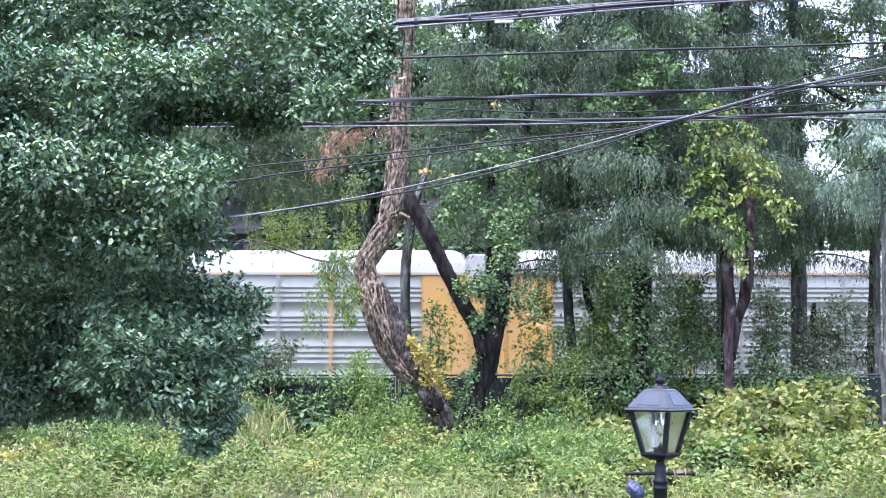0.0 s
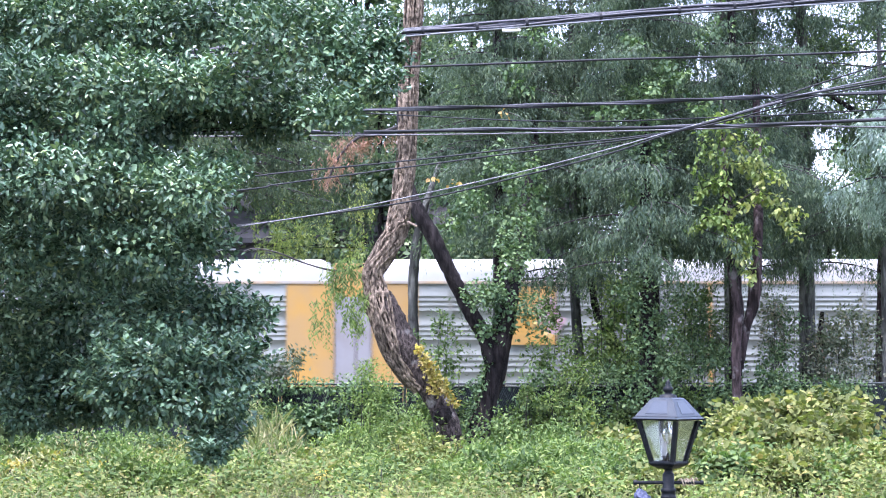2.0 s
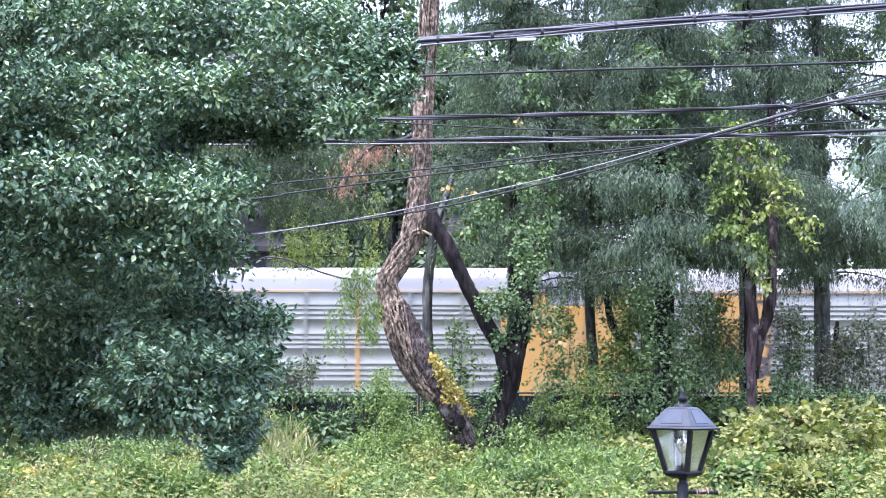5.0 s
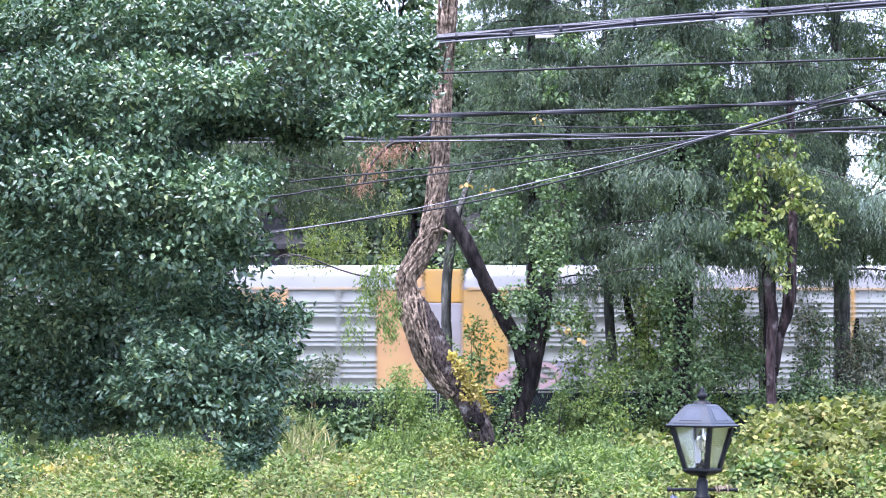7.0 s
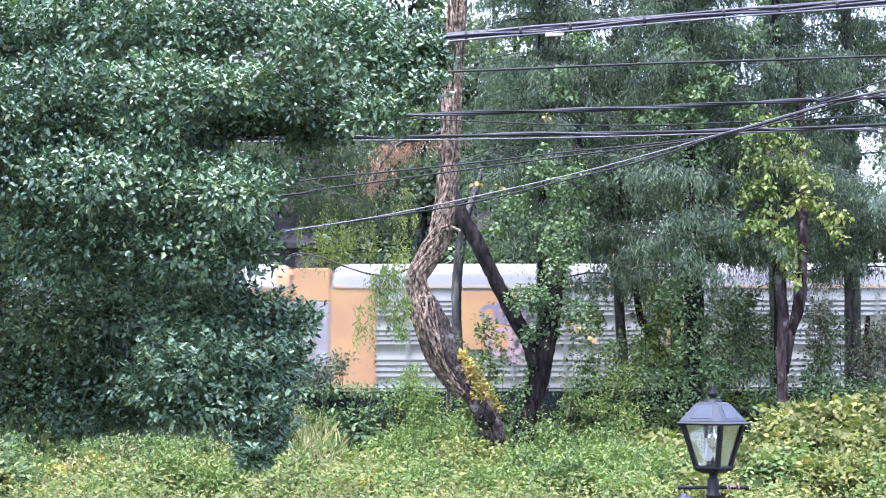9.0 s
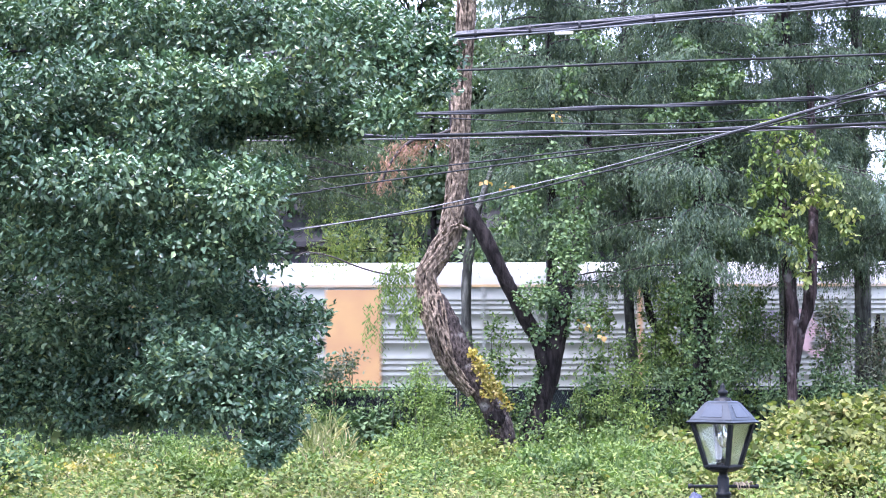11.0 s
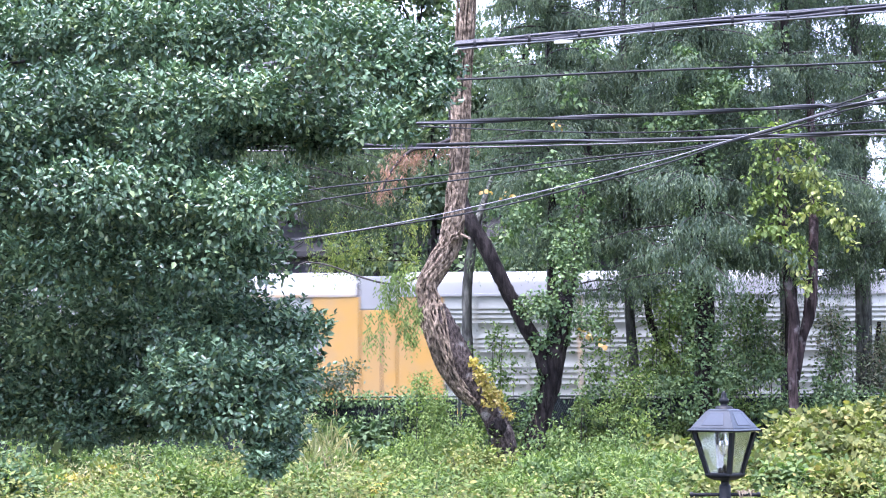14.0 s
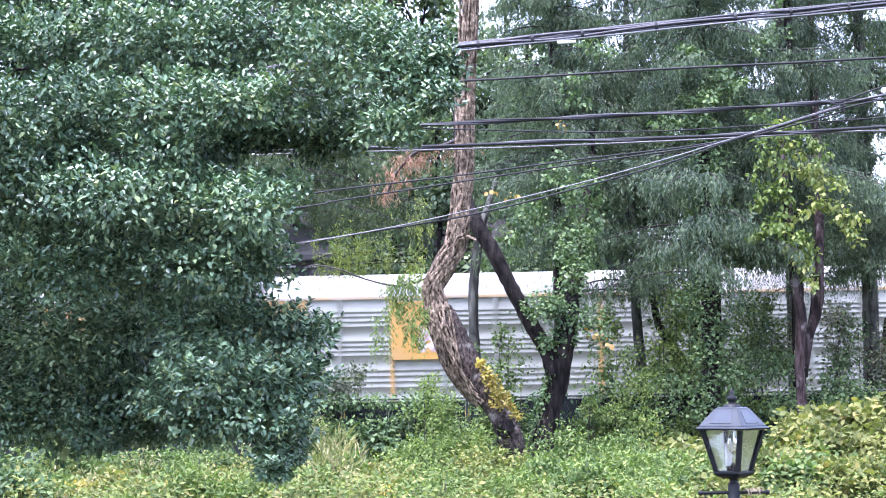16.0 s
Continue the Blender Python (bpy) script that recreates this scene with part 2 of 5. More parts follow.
def joined(pieces):
    verts, faces, k = [], [], 0
    for v, f in pieces:
        verts.append(v)
        faces.append(f + k)
        k += len(v)
    return np.vstack(verts), np.vstack(faces)


def stem(rows, steps=6, sides=10, rough=0.12, seed=1):
    """A trunk or limb from rows of x, y, z, radius."""
    r = glide(rows, steps)
    return tube(r[:, :3], np.maximum(r[:, 3], 0.004), sides, rough, seed)


def unit(v):
    return v / (np.linalg.norm(v, axis=-1, keepdims=True) + 1e-9)


class Foliage:
    """Gathers leaves and gives them out as one mesh."""

    def __init__(self, seed):
        self.rng = np.random.default_rng(seed)
        self.verts, self.faces, self.count = [], [], 0

    def add(self, at, way, face, length, width, simple=False):
        n = len(at)
        way = unit(way)
        side = unit(np.cross(way, face))
        face = np.cross(side, way)
        L, W = (np.broadcast_to(np.asarray(q, float), (n,))[:, None] for q in (length, width))
        if simple:
            v = np.stack([at, at + way * L * 0.5 + side * W * 0.5, at + way * L - face * L * 0.1, at + way * L * 0.5 - side * W * 0.5], 1)
            self.verts.append(v.reshape(-1, 3))
            self.faces.append(self.count + 4 * np.arange(n)[:, None] + np.arange(4))
            self.count += 4 * n
            return
        v = np.stack([at, at + way * L * 0.35 + side * W * 0.5 + face * W * 0.12, at + way * L * 0.72 + side * W * 0.36 + face * W * 0.06,
                      at + way * L - face * L * 0.10, at + way * L * 0.72 - side * W * 0.36 + face * W * 0.06,
                      at + way * L * 0.35 - side * W * 0.5 + face * W * 0.12], 1)
        k = self.count + 6 * np.arange(n)[:, None]
        self.verts.append(v.reshape(-1, 3))
        self.faces.append(np.concatenate([k + [0, 1, 2, 3], k + [0, 3, 4, 5]]))
        self.count += 6 * n

    def clump(self, n, centre, radii, size, shell=0.55, lump=0.3, droop=0.2, slim=0.5, jitter=0.35, simple=False):
        """Leaves in an uneven clump that face outwards and up."""
        rng = self.rng
        d = unit(rng.normal(size=(n, 3)))
        ph = rng.uniform(0, 6.28, (5, 1))
        k = rng.normal(0, 3.2, (5, 3))
        uneven = 1 + lump * np.sin(d @ k.T + ph.T).sum(1) / 2.2
        r = (shell + (1 - shell) * rng.random(n)) ** 0.7 * uneven
        r *= np.where(rng.random(n) < 0.25, rng.uniform(0.3, 1.0, n), 1.0)
        at = np.asarray(centre) + d * r[:, None] * np.asarray(radii)
        out = unit(d / np.asarray(radii))
        way = out + rng.normal(0, 0.8, (n, 3)) - np.array([0, 0, droop])
        face = out * 0.6 + np.array([0, 0, 0.8]) + rng.normal(0, jitter, (n, 3))
        L = size * rng.uniform(0.65, 1.25, n)
        self.add(at, way, face, L, L * slim * rng.uniform(0.8, 1.2, n), simple)

    def hang(self, start, length, size, n, spread=0.6, slim=0.3):
        """A drooping spray: short needles or leaflets along a hanging twig."""
        rng = self.rng
        s = np.linspace(0, 1, n)
        sway = rng.normal(0, 0.12, 3)
        at = np.asarray(start) + np.outer(s, (sway[0] * length, sway[1] * length, -length)) + rng.normal(0, 0.02, (n, 3))
        turn = rng.uniform(0, 6.28, n)
        way = np.stack([np.cos(turn) * spread, np.sin(turn) * spread, -np.ones(n)], 1)
        face = np.stack([-np.sin(turn), -np.abs(np.cos(turn)) - 0.3, np.full(n, 0.5)], 1)
        L = size * rng.uniform(0.7, 1.2, n) * (1 - 0.35 * s)
        self.add(at, way, face, L, L * slim, True)

    def weep(self, starts, lengths, size, per, spread=0.35, slim=0.2, sway=0.14):
        """Many hanging branchlets at once, each a string of narrow sprays that point down."""
        rng, m = self.rng, len(starts)
        s = np.linspace(0, 1, per)[None, :]
        drift = rng.normal(0, sway, (m, 1, 2)) * np.asarray(lengths)[:, None, None] * (s[..., None] ** 1.5)
        at = np.repeat(np.asarray(starts)[:, None], per, 1) + rng.normal(0, 0.014, (m, per, 3))
        at[..., :2] += drift
        at[..., 2] -= s * np.asarray(lengths)[:, None]
        turn = rng.uniform(0, 6.28, m * per)
        way = np.stack([np.cos(turn) * spread, np.sin(turn) * spread, -np.ones(m * per)], 1)
        face = rng.normal(0, 0.55, (m * per, 3)) + (0, -0.55, 0.3)
        L = size * rng.uniform(0.7, 1.25, m * per) * np.broadcast_to(1 - 0.4 * s, (m, per)).ravel()
        self.add(at.reshape(-1, 3), way, face, L, L * slim, True)

    def mesh(self, name, mat):
        return mesh_data(name, np.vstack(self.verts), np.vstack(self.faces), mat)


# ---- ground and railway ----
def ground_height(x, y):
    z = 0.06 * np.sin(x * 0.7 + y * 0.3) + 0.05 * np.sin(y * 0.9 - x * 0.2)
    return z * np.clip((y - 20) / 8, 0.2, 1) * np.clip((58 - y) / 8, 0, 1)


def build_ground():
    gx = np.concatenate([[-900, -400, -150, -60], np.linspace(-30, 30, 61), [60, 150, 400, 900]])
    gy = np.concatenate([[-300, -100, -30], np.linspace(0, 70, 71), [90, 120, 200, 400, 1500]])
    x, y = np.meshgrid(gx, gy, indexing="ij")
    v = np.stack([x, y, ground_height(x, y)], -1).reshape(-1, 3)
    i, j = np.meshgrid(np.arange(len(gx) - 1), np.arange(len(gy) - 1), indexing="ij")
    a = i * len(gy) + j
    f = np.stack([a, a + len(gy), a + len(gy) + 1, a + 1], -1).reshape(-1, 4)
    tagged(new("ground", mesh_data("ground", v, f, SOIL, True)), "overgrown grassy ground running to the railway", "ground", kind="structure")


TRACK_Y, RAIL_Z = 61.55, 0.40


def build_track():
    bed = bmesh.new()
    ring = [(-3.2, -0.05), (-1.9, 0.24), (1.9, 0.24), (3.2, -0.05)]
    ends = [[bed.verts.new((x, TRACK_Y + a, b)) for a, b in ring] for x in (-260, 260)]
    for k in range(3):
        bed.faces.new((ends[0][k], ends[0][k + 1], ends[1][k + 1], ends[1][k]))
    bed_ob = part("ballast_bed", bed, None, "grey crushed stone ballast under the railway track", BALLAST)
    tagged(bed_ob, category="ballast", kind="structure")
    track = thing("railway_track", (0, TRACK_Y, 0), "rusty steel railway track on wooden ties", "track", kind="structure")
    for s in (-1, 1):
        rail = bmesh.new()
        box(rail, (-260, s * 0.75 - 0.035, RAIL_Z - 0.045), (260, s * 0.75 + 0.035, RAIL_Z))
        box(rail, (-260, s * 0.75 - 0.012, RAIL_Z - 0.13), (260, s * 0.75 + 0.012, RAIL_Z - 0.04))
        box(rail, (-260, s * 0.75 - 0.07, RAIL_Z - 0.15), (260, s * 0.75 + 0.07, RAIL_Z - 0.125))
        part("rail", rail, track, "", RAIL_STEEL)
    tie = boxed((-0.115, -1.3, 0.10), (0.115, 1.3, 0.252), 0.01)
    first = part("tie", tie, track, "", TIE_WOOD)
    first.location.x = -30
    for k in range(1, 110):
        part("tie", first.data, track, m=pose(-30 + 0.55 * k, 0, 0))


# ---- freight cars ----
CAR_LENGTH = 27.95
BODY = 13.33          # half the body's length
PANEL, END_FRONT, END_REAR = 1.76, 1.6, 1.53
POSTS = [8.66 - PANEL * k for k in range(11, -1, -1)] + [10.42]      # upright posts along the side
RIBS = (4.62, 4.47, 4.30, 4.13, 3.63, 3.47, 3.31, 3.15, 2.63, 2.45, 2.26, 2.07, 1.60, 1.42)


def ribbed_panel(width):
    """A corrugated steel sheet, its ribs running lengthwise."""
    zy = [(1.25, 0.0)]
    for z in sorted(RIBS):
        zy += [(z - 0.045, 0.0), (z - 0.032, 0.03), (z - 0.022, 0.033), (z + 0.042, 0.0)]
    zy.append((5.01, 0.0))
    front = [(x, -y, z) for x in (0.0, width) for z, y in zy]
    k = len(zy)
    f = [(i, i + k, i + k + 1, i + 1) for i in range(k - 1)]
    back = [(x, 0.03, z) for x in (0.0, width) for z in (1.25, 5.01)]
    f += [(2 * k, 2 * k + 1, 2 * k + 3, 2 * k + 2)]
    return mesh_data("panel", front + back, f, GALV)


def loft(sections):
    """Quads through equal open sections, one after another."""
    n = len(sections[0])
    v = [p for s in sections for p in s]
    f = [(a * n + b, (a + 1) * n + b, (a + 1) * n + b + 1, a * n + b + 1) for a in range(len(sections) - 1) for b in range(n - 1)]
    return v, f


def roof_section(x, k):
    """The roof's outline across the car at x; k below 1 draws it in and down."""
    h = [(1.57, 5.10), (1.55, 5.45), (1.50, 5.68), (1.38, 5.80), (0.8, 5.90)]
    pts = [(-w, z) for w, z in h] + [(w, z) for w, z in reversed(h)]
    return [(x, w, 5.10 + (z - 5.10) * k) for w, z in pts]


BAYS = list(zip([-BODY + END_REAR] + POSTS, POSTS + [BODY - END_FRONT]))
PANEL_MESHES = [ribbed_panel(b - a - 0.06) for a, b in (BAYS[0], (0.0, PANEL), BAYS[-1])]


def freight_car(front_panel, rear_panel, cap, marks, label, paint, gangway, worn_posts, yellow, rail_paint):
    """A covered car carrier in local space: x along the train, z from the rail's top. front is its leading end, at +x."""
    car = thing("freight_car", (0, TRACK_Y, RAIL_Z), label, "freight car", "cars of the passing train")
    part("underframe", boxed((-BODY, -1.4, 0.95), (BODY, 1.4, 1.2), 0.03), car, "dirty dark steel underframe", STEEL_DARK)
    for s in (-1, 1):
        part("side_sill", boxed((-BODY, s * 1.53 - 0.06, 1.0), (BODY, s * 1.53 + 0.06, 1.26), 0.02), car, "", yellow)
        rail = bmesh.new()
        box(rail, (-BODY + 0.15, s * 1.57 - 0.05, 5.01), (BODY - 0.15, s * 1.57 + 0.05, 5.105), 0.012)
        part("top_rail", rail, car, "faded yellow top rail" if rail_paint is CAR_RAIL else "", rail_paint)
    v, f = loft([roof_section(x, k) for x, k in ((-BODY + 0.1, 0.55), (-BODY + 0.22, 0.86), (-BODY + 0.5, 1.0), (0, 1.0), (BODY - 0.5, 1.0), (BODY - 0.22, 0.86), (BODY - 0.1, 0.55))])
    part("roof", mesh_data("roof", v, f, paint), car, "dull white painted roof and upper side")
    for k in range(1, 16):
        x = -BODY + k * 2 * BODY / 16
        v, f = loft([[(xx, w * 1.004, 5.10 + (z - 5.10) * 1.012) for xx, w, z in roof_section(x + dx, 1.0)] for dx in (-0.03, 0.03)])
        part("roof_seam", mesh_data("roof_seam", v, f, paint), car)
    for end, s, zone_length in ((cap[0], 1, END_FRONT), (cap[1], -1, END_REAR)):
        part("end_wall", boxed((min(s * (BODY - 0.02), s * (BODY - 0.14)), -1.5, 1.2), (max(s * (BODY - 0.02), s * (BODY - 0.14)), 1.5, 5.3), 0.02), car, "grey end wall", CAR_GREY)
        for side in (-1, 1):
            zone = boxed((min(s * BODY, s * (BODY - zone_length)), side * 1.57 - 0.02, 1.25), (max(s * BODY, s * (BODY - zone_length)), side * 1.57 + 0.02, 5.01), 0.01)
            part("end_panel", zone, car, "faded orange-yellow end panel", yellow)
        if end:
            v, f = loft([[(xx, w * 1.01, 5.10 + (z - 5.10) * 1.02) for xx, w, z in roof_section(s * x, k)] for x, k in ((BODY - 0.09, 0.56), (BODY - 0.22, 0.88), (BODY - 0.5, 1.0), (BODY - end, 1.0))])
            part("roof_end_cap", mesh_data("roof_end_cap", v, f, yellow), car, "orange-yellow roof end")
    top, low = gangway
    for name, lo, hi, mat in (("gangway_top", 4.58, 5.72, top), ("gangway_side", 1.2, 4.58, low)):
        part(name, boxed((BODY + 0.005, -1.52, lo), (BODY + 1.27, 1.52, hi), 0.05), car, "", mat)
    part("gangway_seam", boxed((BODY + 0.72, -1.535, 1.3), (BODY + 0.76, -1.521, 4.5), 0.004), car, "rusty brown seam", STEEL_DARK)
    for on, x0, foot in ((front_panel, 6.90, 1.25), (rear_panel, -8.94, 1.25 if rear_panel == "full" else 2.95)):
        if on:
            part("placard_board", boxed((x0 - 0.05, -1.675, foot), (x0 + 1.80, -1.652, 4.92), 0.006), car, "orange-yellow painted board", yellow)
    for side in (-1, 1):
        turn = pose(0, 0, 0) if side < 0 else pose(0, 0, 0, 0, 0, 180)
        for k, (a, b) in enumerate(BAYS):
            m = pose(a + 0.03, -1.55, 0) if side < 0 else turn @ pose(-b + 0.03, -1.55, 0)
            part("panel", PANEL_MESHES[0 if k == 0 else 2 if k == len(BAYS) - 1 else 1], car, m=m)
        for k, x in enumerate(POSTS):
            worn = k in worn_posts
            part("post", boxed((x - 0.055, side * 1.60 - 0.05, 1.2), (x + 0.055, side * 1.60 + 0.05, 5.02), 0.012), car, "worn yellow painted post" if worn else "", CAR_RAIL if worn and rail_paint is not CAR_RAIL else yellow if worn else CAR_POST)
    for s in (-1, 1):
        truck = part("truck", boxed((s * 9.8 - 1.3, -1.15, 0.42), (s * 9.8 + 1.3, 1.15, 0.62), 0.06), car, "dark steel wheel truck", STEEL_DARK)
        for dx in (-0.88, 0.88):
            for side in (-1, 1):
                w = bmesh.new()
                bmesh.ops.create_cone(w, cap_ends=True, segments=24, radius1=0.42, radius2=0.42, depth=0.13)
                bmesh.ops.rotate(w, verts=w.verts, cent=(0, 0, 0), matrix=Matrix.Rotation(radians(90), 3, "X"))
                bmesh.ops.translate(w, verts=w.verts, vec=(s * 9.8 + dx, side * 0.76, 0.42))
                part("wheel", w, truck, "", STEEL_DARK)
        c = boxed((min(s * BODY, s * (BODY + 0.64)), -0.11, 0.72), (max(s * BODY, s * (BODY + 0.64)), 0.11, 0.98), 0.03)
        part("coupler", c, car, "", STEEL_DARK)
    for n, (x, z, size, mat, seed) in enumerate(marks):
        paint_mark(car, x, z, size, mat, seed)
    return car


def paint_mark(car, x, z, size, mat, seed):
    """Spray-painted loops and strokes, too tangled to be letters."""
    rng = np.random.default_rng(seed)
    pieces = []
    for k in range(5):
        a = np.linspace(0, rng.uniform(3, 6), 14)
        cx, cz, rx, rz = rng.uniform(-0.5, 0.5) * size[0], rng.uniform(-0.3, 0.3) * size[1], rng.uniform(0.12, 0.3) * size[0], rng.uniform(0.2, 0.45) * size[1]
        ph, w = rng.uniform(0, 6), rng.uniform(0.08, 0.2)
        inner = np.stack([cx + rx * np.cos(a + ph), np.zeros_like(a), cz + rz * np.sin(a + ph)], 1)
        outer = np.stack([cx + (rx + w) * np.cos(a + ph), np.zeros_like(a), cz + (rz + w) * np.sin(a + ph)], 1)
        v = np.vstack([inner, outer]) + (x, -1.68 - 0.001 * k, z)
        i = np.arange(13)
        pieces.append((v, np.stack([i, i + 1, i + 15, i + 14], 1)))
    part("graffiti", mesh_data("graffiti", *joined(pieces), mat), car, "tangled spray-painted graffiti")


SHORT = "galvanised steel car carrier, orange-yellow ends"
CARS = [
    (None, None, (0, 0), [], SHORT + ", white roof"),
    (None, "board", (0, 0), [(-7.4, 3.9, (0.7, 0.8), "PINK", 4)], SHORT + " and a pink mark"),
    ("full", "full", (0, 0), [(-7.5, 3.7, (1.2, 1.5), "DARK", 7), (-7.5, 2.6, (1.1, 0.6), "DARK", 8)], SHORT + " and dark graffiti"),
    (None, None, (0, 0), [(-8.6, 2.2, (2.0, 0.8), "VIOLET", 5), (-6.6, 2.3, (1.7, 0.7), "PINK", 6), (-11.2, 2.0, (1.3, 0.6), "PINK", 9)], SHORT + " and violet graffiti"),
    ("full", "board", (0.3, 0), [(-7.5, 4.2, (1.2, 0.7), "VIOLET", 11), (-7.5, 3.2, (1.1, 1.3), "PINK", 12)], SHORT + " and violet and pink graffiti"),
    (None, "full", (0.6, 0), [(7.0, 3.3, (1.6, 1.2), "PINK", 15), (6.6, 3.6, (1.2, 0.8), "VIOLET", 16)], SHORT + ", orange roof end"),
    (None, None, (0, 0), [], SHORT + ", dull grey roof"),
    (None, "board", (0, 0), [(-7.5, 3.9, (0.8, 0.9), "PINK", 21), (-7.4, 3.6, (0.8, 0.8), "WHITE", 22)], SHORT + " and a pink and white mark"),
    ("full", None, (0, 0), [], SHORT + ", white roof"),
]
GANGWAYS = [(CAR_WHITE, CAR_YELLOW), (CAR_WHITE, CAR_YELLOW), (CAR_YELLOW, CAR_GREY), (CAR_DULL, CAR_YELLOW), (CAR_YELLOW, CAR_GREY), (CAR_FADED, CAR_GREY), (CAR_DULL, CAR_FADED), (CAR_DULL, CAR_YELLOW), (CAR_DULL, CAR_YELLOW)]
PAINTS = {"PINK": PAINT_PINK, "VIOLET": PAINT_VIOLET, "DARK": PAINT_DARK, "WHITE": PAINT_WHITE}
TRAIN_START, TRAIN_SPEED = 3.08, 11.565     # where the first gap is at the start, metres a second


def build_train():
    return [freight_car(a, b, c, [(x, z, s, PAINTS[p], k) for x, z, s, p, k in marks], label, CAR_WHITE if n in (0, 1, 2, 5, 7, 8) else CAR_DULL, GANGWAYS[n], (1, 5, 11) if n % 3 == 1 else (2, 7) if n % 3 == 2 else (2, 6, 10), CAR_FADED if n in (4, 5) else CAR_YELLOW, CAR_DULL if n == 6 else CAR_RAIL) for n, (a, b, c, marks, label) in enumerate(CARS)]


def motions():
    for k, car in enumerate(train):
        x0 = TRAIN_START + CAR_LENGTH * (0.5 - k)
        walk(car, [(t, pose(x0 + TRAIN_SPEED * t, TRACK_Y, RAIL_Z)) for t in (0.0, 4.0, 8.0, 12.0, 16.0)])


# ---- fence ----
FENCE_Y = 43.0


def build_fence():
    fence = thing("chain_link_fence", (0, FENCE_Y, 0), "chain-link fence with dark green screening, overgrown with vines", "fence", kind="structure")
    for k in range(-7, 8):
        v, f = tube([(k * 3.0, 0, -0.1), (k * 3.0, 0, 2.05)], (0.035, 0.035), 10)
        part("post", mesh_data("post", v, f, FENCE_MESH, True), fence)
        if k < 7:
            v, f = tube([(k * 3.0, 0, 2.0), (k * 3.0 + 3.0, 0, 2.0)], (0.025, 0.025), 8)
            part("top_rail", mesh_data("top_rail", v, f, FENCE_MESH, True), fence)
            bm = bmesh.new()
            box(bm, (k * 3.0 + 0.05, 0.03, 0.05), (k * 3.0 + 2.95, 0.036, 1.93))
            part("screen", bm, fence, "dark green privacy screen", FENCE_SLAT)
    pieces = []
    for s in (-1, 1):
        for k in range(-390, 391):
            x = k * 0.055
            if s > 0 or k % 3 == 0:
                pieces.append(tube([(x - s * 0.5, -0.012 * s, 0.05), (x + s * 0.5, -0.012 * s, 1.98)], (0.0045, 0.0045), 3))
    me = mesh_data("wire_mesh", *joined(pieces), FENCE_WIRE)
    tagged(part("wire_mesh", me, fence), kind="stuff")


# ---- overhead cables ----
def cable(rows, radius, mat, label, bundle=0):
    """An overhead cable through its low points; bundle: that many strands lashed beside it."""
    rows = np.array(rows, float)
    rise = (rows[0] - rows[1]) / (rows[1, 0] - rows[0, 0])
    first = rows[0] + rise * (rows[0, 0] - POLES[0]) * 0.8
    rise = (rows[-1] - rows[-2]) / (rows[-1, 0] - rows[-2, 0])
    last = rows[-1] + rise * (POLES[1] - rows[-1, 0])
    first[0], last[0], first[1], last[1] = POLES[0], POLES[1], 24.0, 24.0
    pts = glide(np.vstack([first, rows, last]), 14 if bundle < 3 else 20)
    ob = thing("overhead_cable", pts[0], label, "cable", "cables over the road")
    local = pts - pts[0]
    part("strand", mesh_data("strand", *tube(local, np.full(len(pts), radius), 8), mat, True), ob)
    rng = np.random.default_rng(int(abs(rows[0, 0]) * 100) + bundle)
    run = np.linspace(0, 1, len(pts))
    for k in range(bundle):
        a = 0.6 + k * 6.28 / max(bundle, 2) + rng.uniform(-0.2, 0.2) + (run * 30 if bundle < 3 else 0.45 * np.sin(run * rng.uniform(20, 40) + k))
        off = radius * (1.0 if bundle < 3 else rng.uniform(1.7, 2.3))
        sway = np.stack([0 * run, np.cos(a) * off, np.sin(a) * off], 1)
        low = bundle > 2 and k == bundle - 1
        if low:
            sway = np.stack([0 * run, -radius * 1.6 + 0 * run, -radius * 2.0 + 0 * run], 1)
        part("strand", mesh_data("strand", *tube(local + sway, np.full(len(pts), radius * (0.45 if low else rng.uniform(0.55, 0.8))), 7), CABLE_BRIGHT if low else CABLE_GREY if k % 2 == 0 else mat, True), ob)
    if bundle > 2:
        fine = glide(local, 24)
        a = np.arange(len(fine)) * 0.2
        spiral = fine + np.stack([np.zeros(len(fine)), np.cos(a) * radius * 2.7, np.sin(a) * radius * 2.7], 1)
        part("lashing_wire", mesh_data("lashing_wire", *tube(spiral, np.full(len(fine), 0.0022), 4), CABLE_GREY), ob)
    if bundle > 2:
        for k in range(6, len(pts) - 6, 9):
            t = unit(pts[k + 1] - pts[k])
            v, f = tube([local[k] - t * 0.02, local[k] + t * 0.02], (radius * 2.9, radius * 2.9), 10)
            part("tie_band", mesh_data("tie_band", v, f, CABLE), ob)
    return ob


POLES = (-13.5, 13.5)


def build_poles():
    for x in POLES:
        pole = thing("utility_pole", (x, 24.12, 0), "weathered wooden utility pole carrying the overhead cables", "utility pole", "poles along the road")
        v, f = tube([(0, 0, z) for z in (-0.2, 3.0, 7.0, 10.2)], (0.16, 0.15, 0.13, 0.11), 14, 0.03)
        part("shaft", mesh_data("shaft", v, f, TIE_WOOD, True), pole)
        part("crossarm", boxed((-0.06, -0.9, 9.5), (0.06, 0.9, 9.62), 0.01), pole, "", TIE_WOOD)


